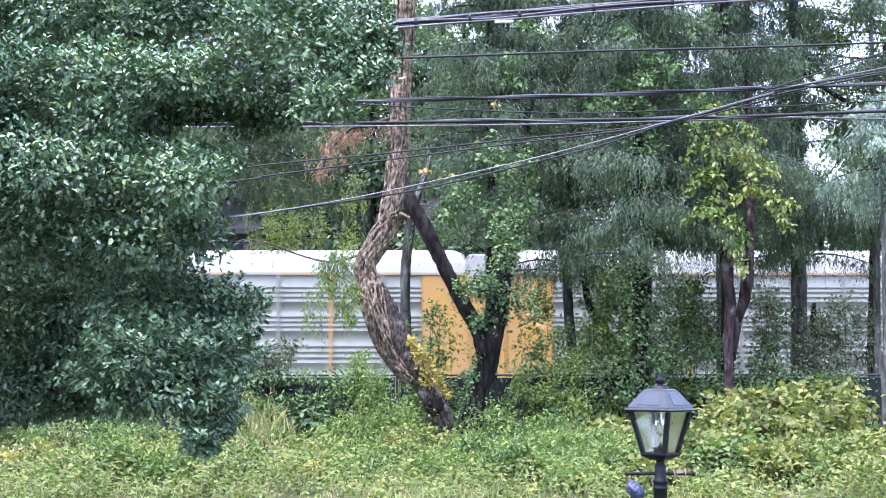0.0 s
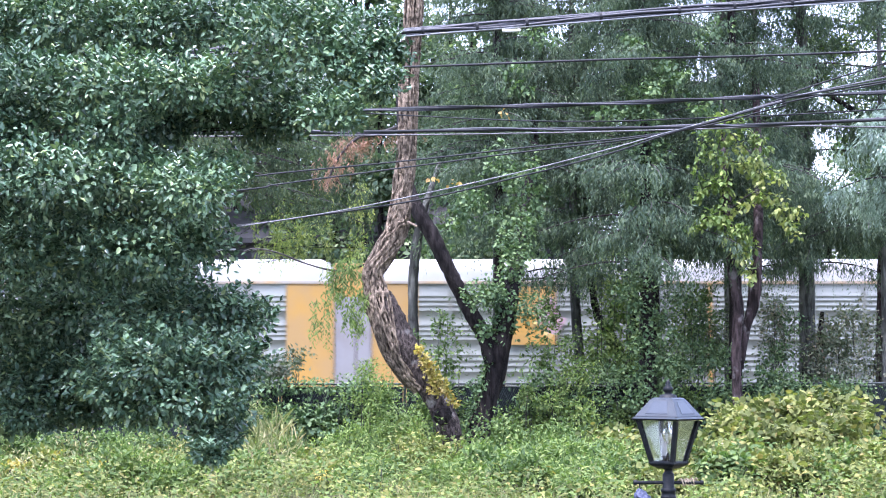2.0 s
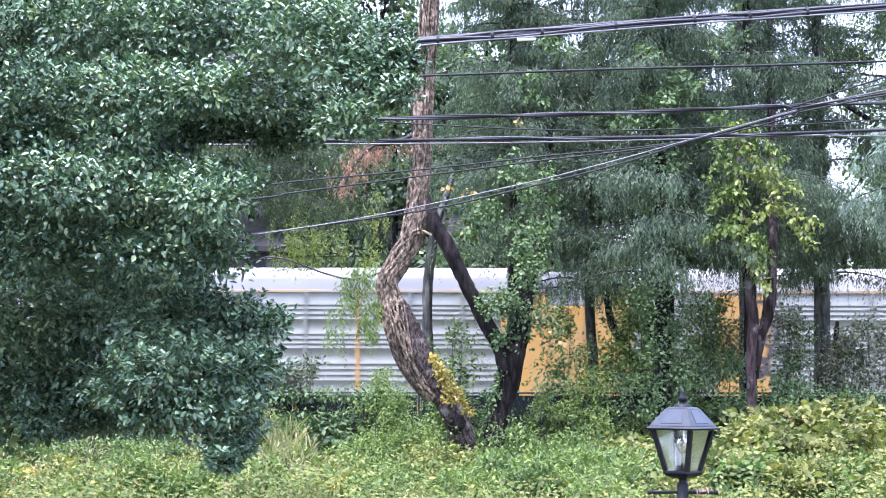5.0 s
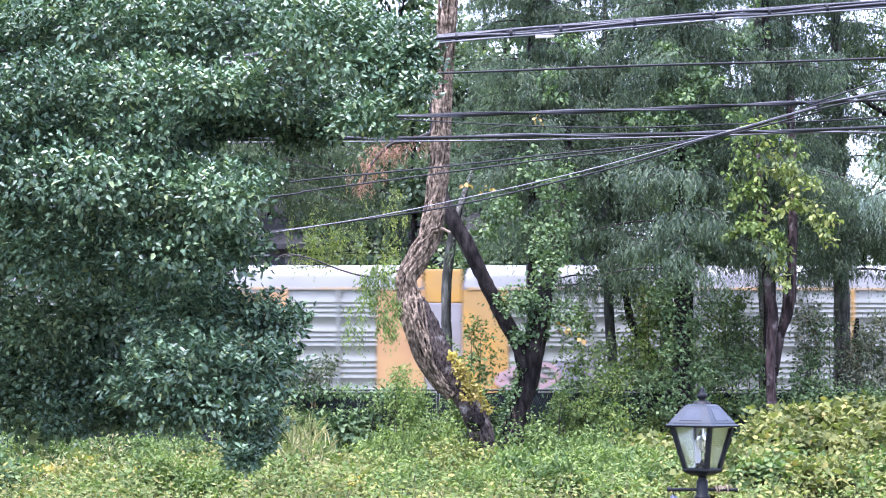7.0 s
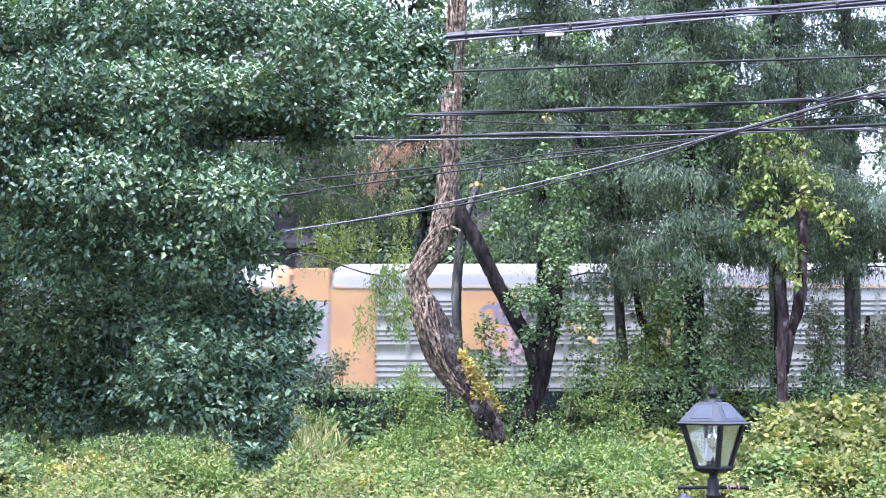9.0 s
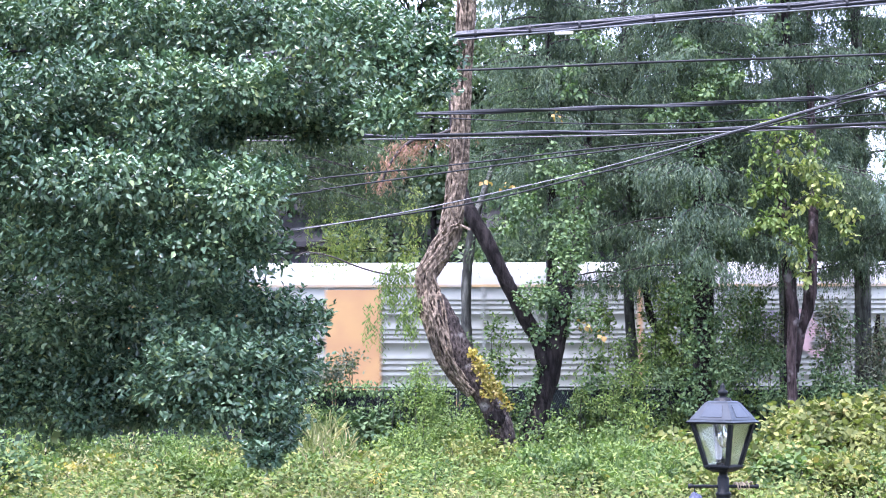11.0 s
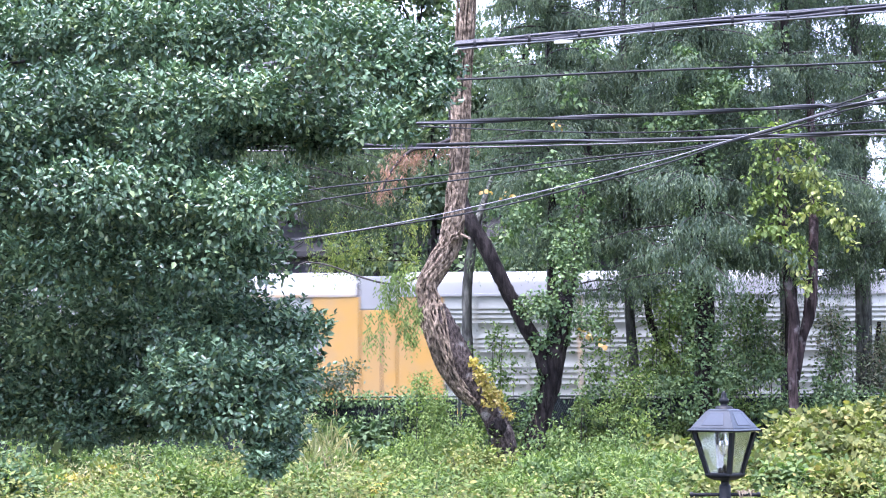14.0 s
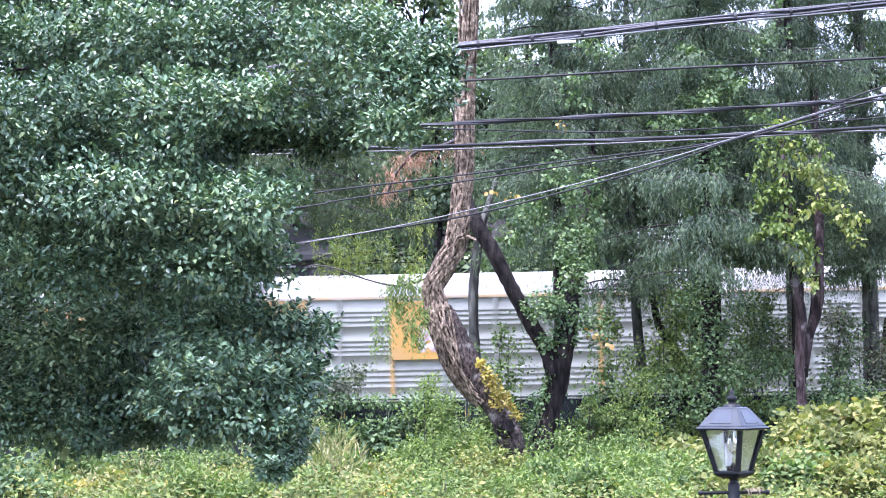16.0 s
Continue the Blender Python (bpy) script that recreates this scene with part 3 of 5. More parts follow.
def build_cables():
    bundle = cable([(-3.74, 24.00, 6.38), (0.00, 24.00, 6.74), (1.67, 24.00, 6.88), (3.99, 24.00, 7.08), (6.07, 24.00, 7.23)], 0.026, CABLE_GREY, "thick lashed bundle of grey telephone cables", 7)
    v, f = tube(np.array([(1.33, 23.93, 6.76), (1.58, 23.93, 6.77)]) - np.array(bundle.location), (0.02, 0.02), 10)
    part("marker_sleeve", mesh_data("marker_sleeve", v, f, WHITE_PLASTIC, True), bundle, "white plastic marker sleeve")
    cable([(-3.83, 24.60, 6.27), (0.00, 24.60, 6.38), (2.82, 24.60, 6.49), (6.21, 24.60, 6.60)], 0.016, CABLE, "single grey overhead cable")
    cable([(-3.77, 24.30, 5.65), (0.05, 24.30, 5.74), (2.47, 24.30, 5.81), (4.81, 24.30, 5.91), (6.12, 24.30, 5.96)], 0.022, CABLE, "twisted pair of grey overhead cables", 2)
    cable([(-3.07, 24.90, 5.92), (0.69, 24.90, 5.71), (2.52, 24.90, 5.66), (4.12, 24.90, 5.71), (6.27, 24.90, 5.81)], 0.009, CABLE, "thin sagging overhead wire")
    cable([(-3.04, 24.10, 5.37), (-0.65, 24.10, 5.39), (1.67, 24.10, 5.43), (3.99, 24.10, 5.47), (6.06, 24.10, 5.55)], 0.022, CABLE, "dark single overhead power cable", 1)
    cable([(-1.43, 24.20, 5.35), (1.68, 24.20, 5.39), (3.62, 24.20, 5.44), (4.78, 24.20, 5.48), (5.56, 24.20, 5.50), (6.09, 24.20, 5.49)], 0.011, CABLE_PALE, "pale thin overhead wire")
    cable([(-3.04, 23.50, 4.60), (-1.69, 23.60, 4.76), (0.00, 23.70, 4.94), (1.65, 23.80, 5.14), (3.03, 23.90, 5.29), (4.09, 24.00, 5.48), (5.05, 23.60, 5.77), (5.85, 23.20, 6.03)], 0.011, CABLE, "slack service wire to a house")
    cable([(-3.04, 23.50, 4.42), (-1.68, 23.50, 4.60), (0.00, 23.60, 4.84), (1.64, 23.70, 5.07), (3.02, 23.80, 5.25), (4.07, 23.90, 5.45), (5.03, 23.50, 5.65), (5.82, 23.10, 5.81)], 0.011, CABLE, "slack service wire to a house")
    cable([(-3.58, 23.20, 3.85), (-2.26, 23.30, 4.02), (0.00, 23.40, 4.35), (1.62, 23.50, 4.73), (2.77, 23.60, 5.04), (3.54, 23.70, 5.31), (4.05, 23.80, 5.46), (5.00, 23.40, 5.69), (5.79, 23.00, 5.83)], 0.012, CABLE, "slack service wire to a house")
    cable([(-3.58, 23.20, 3.84), (-2.26, 23.30, 4.01), (-1.07, 23.30, 4.19), (0.00, 23.40, 4.41), (1.63, 23.50, 4.79), (2.77, 23.60, 5.10), (3.54, 23.70, 5.33), (4.05, 23.80, 5.48), (5.03, 23.50, 5.73), (5.87, 23.30, 5.91)], 0.009, CABLE_PALE, "slack bare service wire")


# ---- lamp ----
def frustum(bm, r0, z0, r1, z1, inset=0.0):
    """A four-sided tapering shell, closed above and below."""
    rings = []
    for r, z in ((r0, z0), (r1, z1)):
        rings.append([bm.verts.new((a * r, b * r, z)) for a, b in ((-1, -1), (1, -1), (1, 1), (-1, 1))])
    for k in range(4):
        bm.faces.new((rings[0][k], rings[0][(k + 1) % 4], rings[1][(k + 1) % 4], rings[1][k]))
    bm.faces.new(rings[0][::-1])
    bm.faces.new(rings[1])
    return bm


def build_lamp():
    lamp = thing("post_lamp", (1.378, 9.4, 0.0), "black metal garden post lamp with clear panes and solar roof", "lamp")
    lamp.rotation_euler = (0, radians(0.5), radians(-39))
    v, f = tube([(0, 0, z) for z in (-0.05, 0.02, 0.06, 0.08, 1.318, 1.322, 1.330, 1.334, 1.352, 1.356, 1.366, 1.372, 1.376, 1.444, 1.450, 1.456, 1.472, 1.48)], (0.12, 0.12, 0.09, 0.036, 0.036, 0.041, 0.041, 0.037, 0.037, 0.041, 0.041, 0.036, 0.031, 0.031, 0.029, 0.022, 0.022, 0.045), 20)
    part("post", mesh_data("post", v, f, LAMP_METAL, True), lamp)
    v, f = tube([(-0.17, 0, 0), (0.17, 0, 0)], (0.009, 0.009), 10)
    arm = part("ladder_rest", mesh_data("ladder_rest", v, f, LAMP_METAL, True), lamp, m=pose(0, 0, 1.402, 0, 0, 39))
    for s in (-1, 1):
        v, f = tube([(s * 0.168, 0, 0), (s * 0.185, 0, 0)], (0.015, 0.012), 10)
        part("knob", mesh_data("knob", v, f, LAMP_METAL, True), arm)
    base = bmesh.new()
    frustum(base, 0.040, 1.476, 0.066, 1.490)
    frustum(base, 0.066, 1.490, 0.078, 1.503)
    frustum(base, 0.078, 1.503, 0.076, 1.515)
    bmesh.ops.bevel(base, geom=base.edges[:], offset=0.003, segments=2, affect="EDGES")
    part("base_plate", base, lamp, "", LAMP_METAL)
    low, high, z0, z1 = 0.064, 0.112, 1.512, 1.727
    for a, b in ((-1, -1), (1, -1), (1, 1), (-1, 1)):
        bm = bmesh.new()
        ends = []
        for r, z in ((low, z0), (high, z1)):
            c = Vector((a * r, b * r, z))
            ends.append([bm.verts.new(c + Vector((p, q, 0))) for p, q in ((-0.011, -0.011), (0.011, -0.011), (0.011, 0.011), (-0.011, 0.011))])
        for k in range(4):
            bm.faces.new((ends[0][k], ends[0][(k + 1) % 4], ends[1][(k + 1) % 4], ends[1][k]))
        part("corner_bar", bm, lamp, "", LAMP_METAL)
    for k in range(4):
        bm = bmesh.new()
        quad = [(-low + 0.006, -low + 0.002, z0), (low - 0.006, -low + 0.002, z0), (high - 0.006, -high + 0.002, z1), (-high + 0.006, -high + 0.002, z1)]
        out = [bm.verts.new(p) for p in quad]
        inn = [bm.verts.new((p[0], p[1] + 0.003, p[2])) for p in quad]
        bm.faces.new(out)
        bm.faces.new(inn[::-1])
        for i in range(4):
            bm.faces.new((out[(i + 1) % 4], out[i], inn[i], inn[(i + 1) % 4]))
        pane = part("pane", bm, lamp, "clear glass pane", GLASS, pose(0, 0, 0, 0, 0, 90 * k))
        pane.visible_shadow = False
    rim = bmesh.new()
    frustum(rim, 0.146, 1.730, 0.149, 1.737)
    bmesh.ops.bevel(rim, geom=rim.edges[:], offset=0.004, segments=2, affect="EDGES")
    part("eave", rim, lamp, "", LAMP_METAL)
    roof = bmesh.new()
    frustum(roof, 0.143, 1.737, 0.130, 1.748)
    frustum(roof, 0.130, 1.748, 0.068, 1.840)
    frustum(roof, 0.068, 1.840, 0.055, 1.848)
    bmesh.ops.bevel(roof, geom=roof.edges[:], offset=0.003, segments=2, affect="EDGES")
    roof = part("roof", roof, lamp, "grey-black four-sided roof", LAMP_ROOF)
    for k in range(4):
        bm = bmesh.new()
        q = [(-0.066, -0.1215, 1.765), (0.066, -0.1215, 1.765), (0.044, -0.0785, 1.829), (-0.044, -0.0785, 1.829)]
        bm.faces.new([bm.verts.new(p) for p in q])
        solid = bmesh.ops.extrude_face_region(bm, geom=bm.faces[:])["geom"]
        bmesh.ops.translate(bm, verts=[e for e in solid if isinstance(e, bmesh.types.BMVert)], vec=(0, 0.006, -0.006))
        part("solar_cell", bm, roof, "bluish glass solar cell", SOLAR, pose(0, 0, 0, 0, 0, 90 * k))
    v, f = tube([(0, 0, z) for z in (1.845, 1.862, 1.866, 1.878, 1.882, 1.9, 1.91, 1.925, 1.938, 1.942)], (0.05, 0.042, 0.02, 0.016, 0.026, 0.026, 0.012, 0.014, 0.006, 0.001), 16)
    part("finial", mesh_data("finial", v, f, LAMP_METAL, True), lamp)
    v, f = tube([(0, 0, z) for z in (1.512, 1.525, 1.53, 1.545, 1.56)], (0.035, 0.035, 0.012, 0.012, 0.002), 14)
    part("socket", mesh_data("socket", v, f, LAMP_METAL, True), lamp)
    v, f = tube([(0, 0, z) for z in (1.60, 1.615, 1.64, 1.665, 1.69, 1.705, 1.73)], (0.002, 0.018, 0.028, 0.030, 0.022, 0.014, 0.014), 16)
    part("bulb", mesh_data("bulb", v, f, GLASS, True), lamp, "clear glass bulb")
    bm = bmesh.new()
    box(bm, (-0.045, 0.0, 1.54), (-0.035, 0.05, 1.66), 0.003)
    part("reflector", bm, lamp, "white reflector plate", WHITE_PLASTIC)


def build_lamp_hangings():
    """What hangs on the lamp's ladder rest: a blue bag on a wire, a twist of twine."""
    bag = thing("plastic_bag", (1.262, 9.38, 1.318), "crumpled blue plastic bag hanging from the lamp's arm", "bag")
    bm = bmesh.new()
    bmesh.ops.create_icosphere(bm, subdivisions=4, radius=0.044)
    for v in bm.verts:
        n = noise.noise(v.co * 22) + 0.6 * noise.noise(v.co * 55)
        v.co *= 1 + 0.28 * n
        v.co.x += 0.25 * (v.co.z + 0.04) * -1
        v.co.z *= 1.15
    part("body", bm, bag, "", BAG_BLUE)
    v, f = tube(glide([(-0.012, 0.0, 0.04), (-0.026, 0.01, 0.06), (-0.024, 0.02, 0.088)], 5), np.full(11, 0.0032), 6)
    part("wire_hook", mesh_data("wire_hook", v, f, LAMP_METAL, True), bag, "thin dark wire hook")
    twine = thing("twine", (1.488, 9.4, 1.405), "frayed tan twine wound round the lamp's arm", "twine")
    rng = np.random.default_rng(15)
    for k in range(5):
        a = np.linspace(0, 6.3 * rng.uniform(1.5, 3.0), 40)
        r = 0.011 + 0.010 * rng.random() * np.abs(np.sin(a * 0.37 + k))
        x = np.linspace(rng.uniform(-0.05, 0.0), rng.uniform(0.0, 0.06), 40)
        part("strand", mesh_data("strand", *tube(np.stack([x, r * np.cos(a), r * np.sin(a)], 1), np.full(40, 0.0034), 6), TWINE, True), twine)


# ---- sign ----
def build_sign():
    sign = thing("road_sign", (-2.62, 30.0, 0.0), "grey round road sign on a bracket behind the holly", "sign")
    v, f = tube([(-0.62, 0, -0.1), (-0.62, 0, 3.1)], (0.025, 0.025), 8)
    part("post", mesh_data("post", v, f, SIGN_GREY, True), sign)
    v, f = tube([(-0.62, 0, 2.86), (0.1, 0, 2.86)], (0.014, 0.014), 8)
    part("bracket", mesh_data("bracket", v, f, SIGN_GREY, True), sign)
    disc = bmesh.new()
    bmesh.ops.create_cone(disc, cap_ends=True, segments=32, radius1=0.32, radius2=0.32, depth=0.006)
    bmesh.ops.rotate(disc, verts=disc.verts, cent=(0, 0, 0), matrix=Matrix.Rotation(radians(90), 3, "X"))
    bmesh.ops.translate(disc, verts=disc.verts, vec=(0, -0.032, 2.86))
    part("plate", disc, sign, "", SIGN_GREY)


# ---- trees ----
def tree(name, label, base, trunks, bark, category="tree", group=""):
    ob = thing(name, base, label, category, group)
    for k, rows in enumerate(trunks):
        r = np.array(rows, float)
        r[:, :3] -= np.array(base)
        part("trunk" if k == 0 else "limb", mesh_data("trunk", *stem(r, 7, 14, 0.12, k + 3), bark, True), ob)
    return ob


def foliage_part(ob, name, leaves, mat, label=""):
    me = leaves.mesh(name, mat)
    me.transform(Matrix.Translation(-Vector(ob.location)))
    return part(name, me, ob, label)


def build_twisted_tree():
    rows = [(1.08, 38.00, -0.08, 0.242), (1.04, 38.00, 0.27, 0.23), (1.01, 38.00, 0.70, 0.23), (0.87, 38.00, 1.20, 0.266), (0.55, 38.00, 1.90, 0.278), (0.18, 38.00, 2.32, 0.302), (-0.14, 38.00, 2.89, 0.35), (-0.44, 38.00, 3.61, 0.314), (-0.59, 38.00, 4.02, 0.218),
            (-0.65, 38.00, 4.39, 0.181), (-0.40, 38.00, 4.87, 0.181), (-0.19, 38.00, 5.26, 0.169), (-0.11, 38.00, 5.72, 0.157), (-0.05, 38.00, 6.29, 0.157), (0.01, 38.00, 6.86, 0.157), (0.06, 38.00, 7.91, 0.145), (0.11, 38.00, 9.14, 0.145), (0.20, 38.00, 10.38, 0.145), (0.27, 38.00, 11.88, 0.133), (0.35, 38.00, 14.14, 0.109)]
    base = (rows[0][0], rows[0][1], 0.0)
    ob = tree("vine_wrapped_tree", "crooked grey-brown tree trunk wrapped in tan climbing vines", base, [rows], BARK)
    path = glide(rows, 10)
    tang = unit(np.gradient(path[:, :3], axis=0))
    side = unit(np.cross(tang, (0, 1, 0)))
    depth = np.cross(side, tang)
    rng = np.random.default_rng(5)
    for k in range(44):
        i0 = int(rng.uniform(42, 58)) if k < 30 else int(rng.uniform(72, 84))
        i1 = len(path) - int(rng.uniform(0, 40))
        idx = np.arange(i0, i1)
        turn = rng.uniform(-1.2, 1.2) + rng.uniform(-0.004, 0.012) * (idx - i0) + 0.38 * np.sin(idx * rng.uniform(0.05, 0.22) + rng.uniform(0, 6)) + 0.12 * np.sin(idx * rng.uniform(0.2, 0.5) + rng.uniform(0, 6))
        centre = np.interp(idx, (40, 80, 115), (0.5, 1.0, 1.6))     # the right flank low down, the near side higher
        a = centre + turn * np.interp(idx, (40, 75, 105), (0.45, 0.75, 1.0))
        r = path[idx, 3] * 1.0 + rng.uniform(0.0, 0.05) + 0.035 * np.abs(np.sin(idx * rng.uniform(0.08, 0.2) + rng.uniform(0, 6)))
        pts = path[idx, :3] + side[idx] * (np.cos(a) * r)[:, None] - depth[idx] * (np.sin(a) * r)[:, None] - np.array(base)
        part("vine", mesh_data("vine", *tube(pts, np.full(len(pts), rng.uniform(0.013, 0.038)) * np.linspace(1.2, 0.75, len(pts)), 6, 0.15, k), VINE, True), ob)
    knots = Foliage(31)
    for c, r, n in (((0.32, 37.55, 2.71), 0.10, 60), ((0.44, 37.55, 2.49), 0.15, 120), ((0.53, 37.55, 2.3), 0.17, 150), ((0.65, 37.55, 2.09), 0.17, 150), ((0.8, 37.55, 1.9), 0.16, 120), ((0.94, 37.55, 1.73), 0.13, 70), ((1.06, 37.55, 1.57), 0.10, 30), ((0.56, 37.55, 1.88), 0.12, 50)):
        knots.clump(n, c, (r * 0.8, r * 0.6, r), 0.075, slim=0.75)
    foliage_part(ob, "yellow_ivy", knots, YELLOW, "yellow autumn ivy leaves")
    feather = Foliage(33)
    for c, n in (((-1.13, 37.80, 4.49), 20), ((-1.44, 37.80, 4.08), 17), ((-0.94, 37.80, 3.99), 16), ((-1.13, 37.80, 3.63), 12), ((-1.55, 37.80, 4.35), 8), ((-1.80, 37.80, 3.36), 9), ((-0.96, 37.80, 3.36), 12), ((-1.35, 37.80, 4.59), 12), ((-1.73, 37.80, 3.69), 6)):
        for k in range(int(1.7 * n)):
            p = np.array(c) + feather.rng.normal(0, 1, 3) * (0.13, 0.12, 0.13)
            feather.hang(p, feather.rng.uniform(0.2, 0.55), 0.13, 10, 0.8, 0.28)
    foliage_part(ob, "hanging_foliage", feather, BRIGHT, "light green feathery hanging leaves")
    twig = [(-3.44, 38.00, 4.82, 0.0169), (-3.20, 38.00, 4.88, 0.0169), (-2.71, 38.00, 4.79, 0.0169), (-2.11, 38.00, 4.56, 0.0193), (-1.50, 38.00, 4.41, 0.0205), (-1.02, 38.00, 4.48, 0.0218), (-0.59, 38.00, 4.70, 0.023), (-0.39, 38.00, 4.87, 0.029)]
    r = np.array(twig)
    r[:, :3] -= np.array(base)
    part("drooping_twig", mesh_data("drooping_twig", *stem(r, 6, 6, 0.05), TWIG, True), ob)
    for row in ([(-0.11, 37.70, 5.33, 0.048), (0.07, 37.60, 5.40, 0.0383), (0.26, 37.50, 5.31, 0.0239)], [(-0.14, 37.70, 5.40, 0.036), (0.00, 37.60, 5.44, 0.0287), (0.07, 37.50, 5.53, 0.0239)]):
        r = np.array(row)
        r[:, :3] -= np.array(base)
        part("branch_stub", mesh_data("branch_stub", *stem(r, 4, 6, 0.05), VINE, True), ob)
    knot = bmesh.new()
    bmesh.ops.create_icosphere(knot, subdivisions=3, radius=0.2)
    for v in knot.verts:
        v.co *= 1 + 0.3 * noise.noise(v.co * 9)
        v.co.y *= 0.6
    bmesh.ops.translate(knot, verts=knot.verts, vec=Vector((0.81, 37.76, 1.33)) - Vector(base))
    part("burl", knot, ob, "dark knotted burl", DARK_BARK)


def build_forked_tree():
    base = (1.46, 40.0, 0.0)
    trunks = [[(1.46, 40.00, -0.06, 0.38), (1.60, 40.00, 0.69, 0.31), (1.74, 40.00, 1.34, 0.27), (1.88, 40.00, 1.82, 0.25), (2.04, 40.00, 2.34, 0.242), (2.17, 40.00, 3.09, 0.242), (2.30, 40.00, 3.60, 0.216), (2.41, 40.30, 4.14, 0.192), (2.57, 41.00, 4.79, 0.183), (2.73, 42.00, 5.49, 0.16), (3.00, 43.50, 6.67, 0.152), (3.29, 45.00, 8.14, 0.129), (3.56, 46.50, 10.31, 0.0739), (3.86, 47.50, 12.81, 0.0453), (4.02, 48.50, 15.28, 0.0154)],
              [(1.95, 39.90, 2.46, 0.178), (1.80, 39.90, 3.02, 0.178), (1.52, 39.80, 3.53, 0.177), (1.22, 39.80, 4.11, 0.165), (0.91, 39.70, 4.70, 0.164), (0.62, 39.70, 5.30, 0.177), (0.28, 39.80, 5.91, 0.165), (0.08, 40.40, 6.52, 0.154), (-0.03, 41.50, 7.39, 0.132), (-0.12, 43.00, 8.98, 0.109)]]
    ob = tree("forked_tree", "dark wet forked tree with ivy up one limb", base, trunks, DARK_BARK)
    ivy = Foliage(41)
    path = glide(trunks[0], 12)
    for i in range(60, 120, 3):
        ivy.clump(46, path[i, :3] + (0.0, -0.12, 0), (path[i, 3] + 0.14, path[i, 3] + 0.1, 0.2), 0.10, slim=0.75)
    for i in range(18, 70, 2):
        ivy.clump(40, path[i, :3] + (-path[i, 3] * 0.75, -path[i, 3] * 0.5, 0), (0.14, 0.12, 0.16), 0.085, slim=0.75)
    for c, r, n in (((1.52, 39.50, 3.96), 0.3, 120), ((1.90, 39.50, 4.08), 0.35, 150), ((2.72, 39.60, 3.71), 0.35, 70), ((2.97, 39.60, 3.33), 0.3, 60), ((1.77, 39.40, 3.20), 0.2, 60), ((2.03, 39.70, 3.97), 0.28, 120), ((2.43, 39.90, 4.74), 0.35, 200), ((2.58, 40.20, 5.40), 0.4, 220), ((2.25, 40.00, 5.13), 0.3, 120), ((2.85, 39.60, 3.58), 0.4, 130), ((1.55, 39.40, 1.95), 0.2, 50), ((2.83, 41.00, 6.13), 0.5, 260)):
        ivy.clump(int(n * 1.7), c, (r, r * 0.6, r), 0.085, slim=0.8)
    foliage_part(ob, "ivy", ivy, IVY, "green ivy leaves")
    odd = Foliage(42)
    for c, n in (((2.81, 39.40, 3.35), 9), ((3.21, 39.50, 3.20), 5), ((0.64, 39.40, 6.60), 5), ((1.06, 39.40, 6.47), 5), ((2.20, 39.40, 8.03), 6)):
        odd.clump(n, c, (0.15, 0.1, 0.12), 0.12, slim=0.8)
    foliage_part(ob, "turned_leaves", odd, TURNED, "a few orange-yellow leaves")
    high = Foliage(47)
    for c, r in (((2.72, 41.0, 9.21), 0.4), ((3.22, 41.0, 10.04), 0.35), ((2.42, 41.0, 6.98), 0.4), ((2.68, 41.0, 6.32), 0.45), ((1.33, 41.0, 6.19), 0.35), ((2.16, 41.0, 7.11), 0.35), ((1.63, 41.0, 6.05), 0.3), ((2.95, 41.0, 7.11), 0.35), ((2.1, 41.0, 5.9), 0.3), ((1.3, 41.0, 5.75), 0.25)):
        for k in range(7):
            high.clump(17, np.array(c) + high.rng.normal(0, 0.5 * r, 3), (0.22, 0.2, 0.16), 0.13, slim=0.6, shell=0.2, droop=0.8)
    foliage_part(ob, "high_leaves", high, IVY, "broad green leaves higher up")
    rng = np.random.default_rng(8)
    path = glide(trunks[0], 10)
    for k in range(2):
        i0, i1 = 4, int(rng.uniform(35, 60))
        idx = np.arange(i0, i1)
        a = rng.uniform(0.3, 2.8) + 0.6 * np.sin(idx * 0.2 + k)
        pts = path[idx, :3] + np.stack([np.cos(a) * path[idx, 3] * 1.05, -np.sin(a) * path[idx, 3] * 1.05, 0 * a], 1) - np.array(base)
        part("vine", mesh_data("vine", *tube(pts, np.full(len(pts), 0.014), 6), VINE, True), ob)


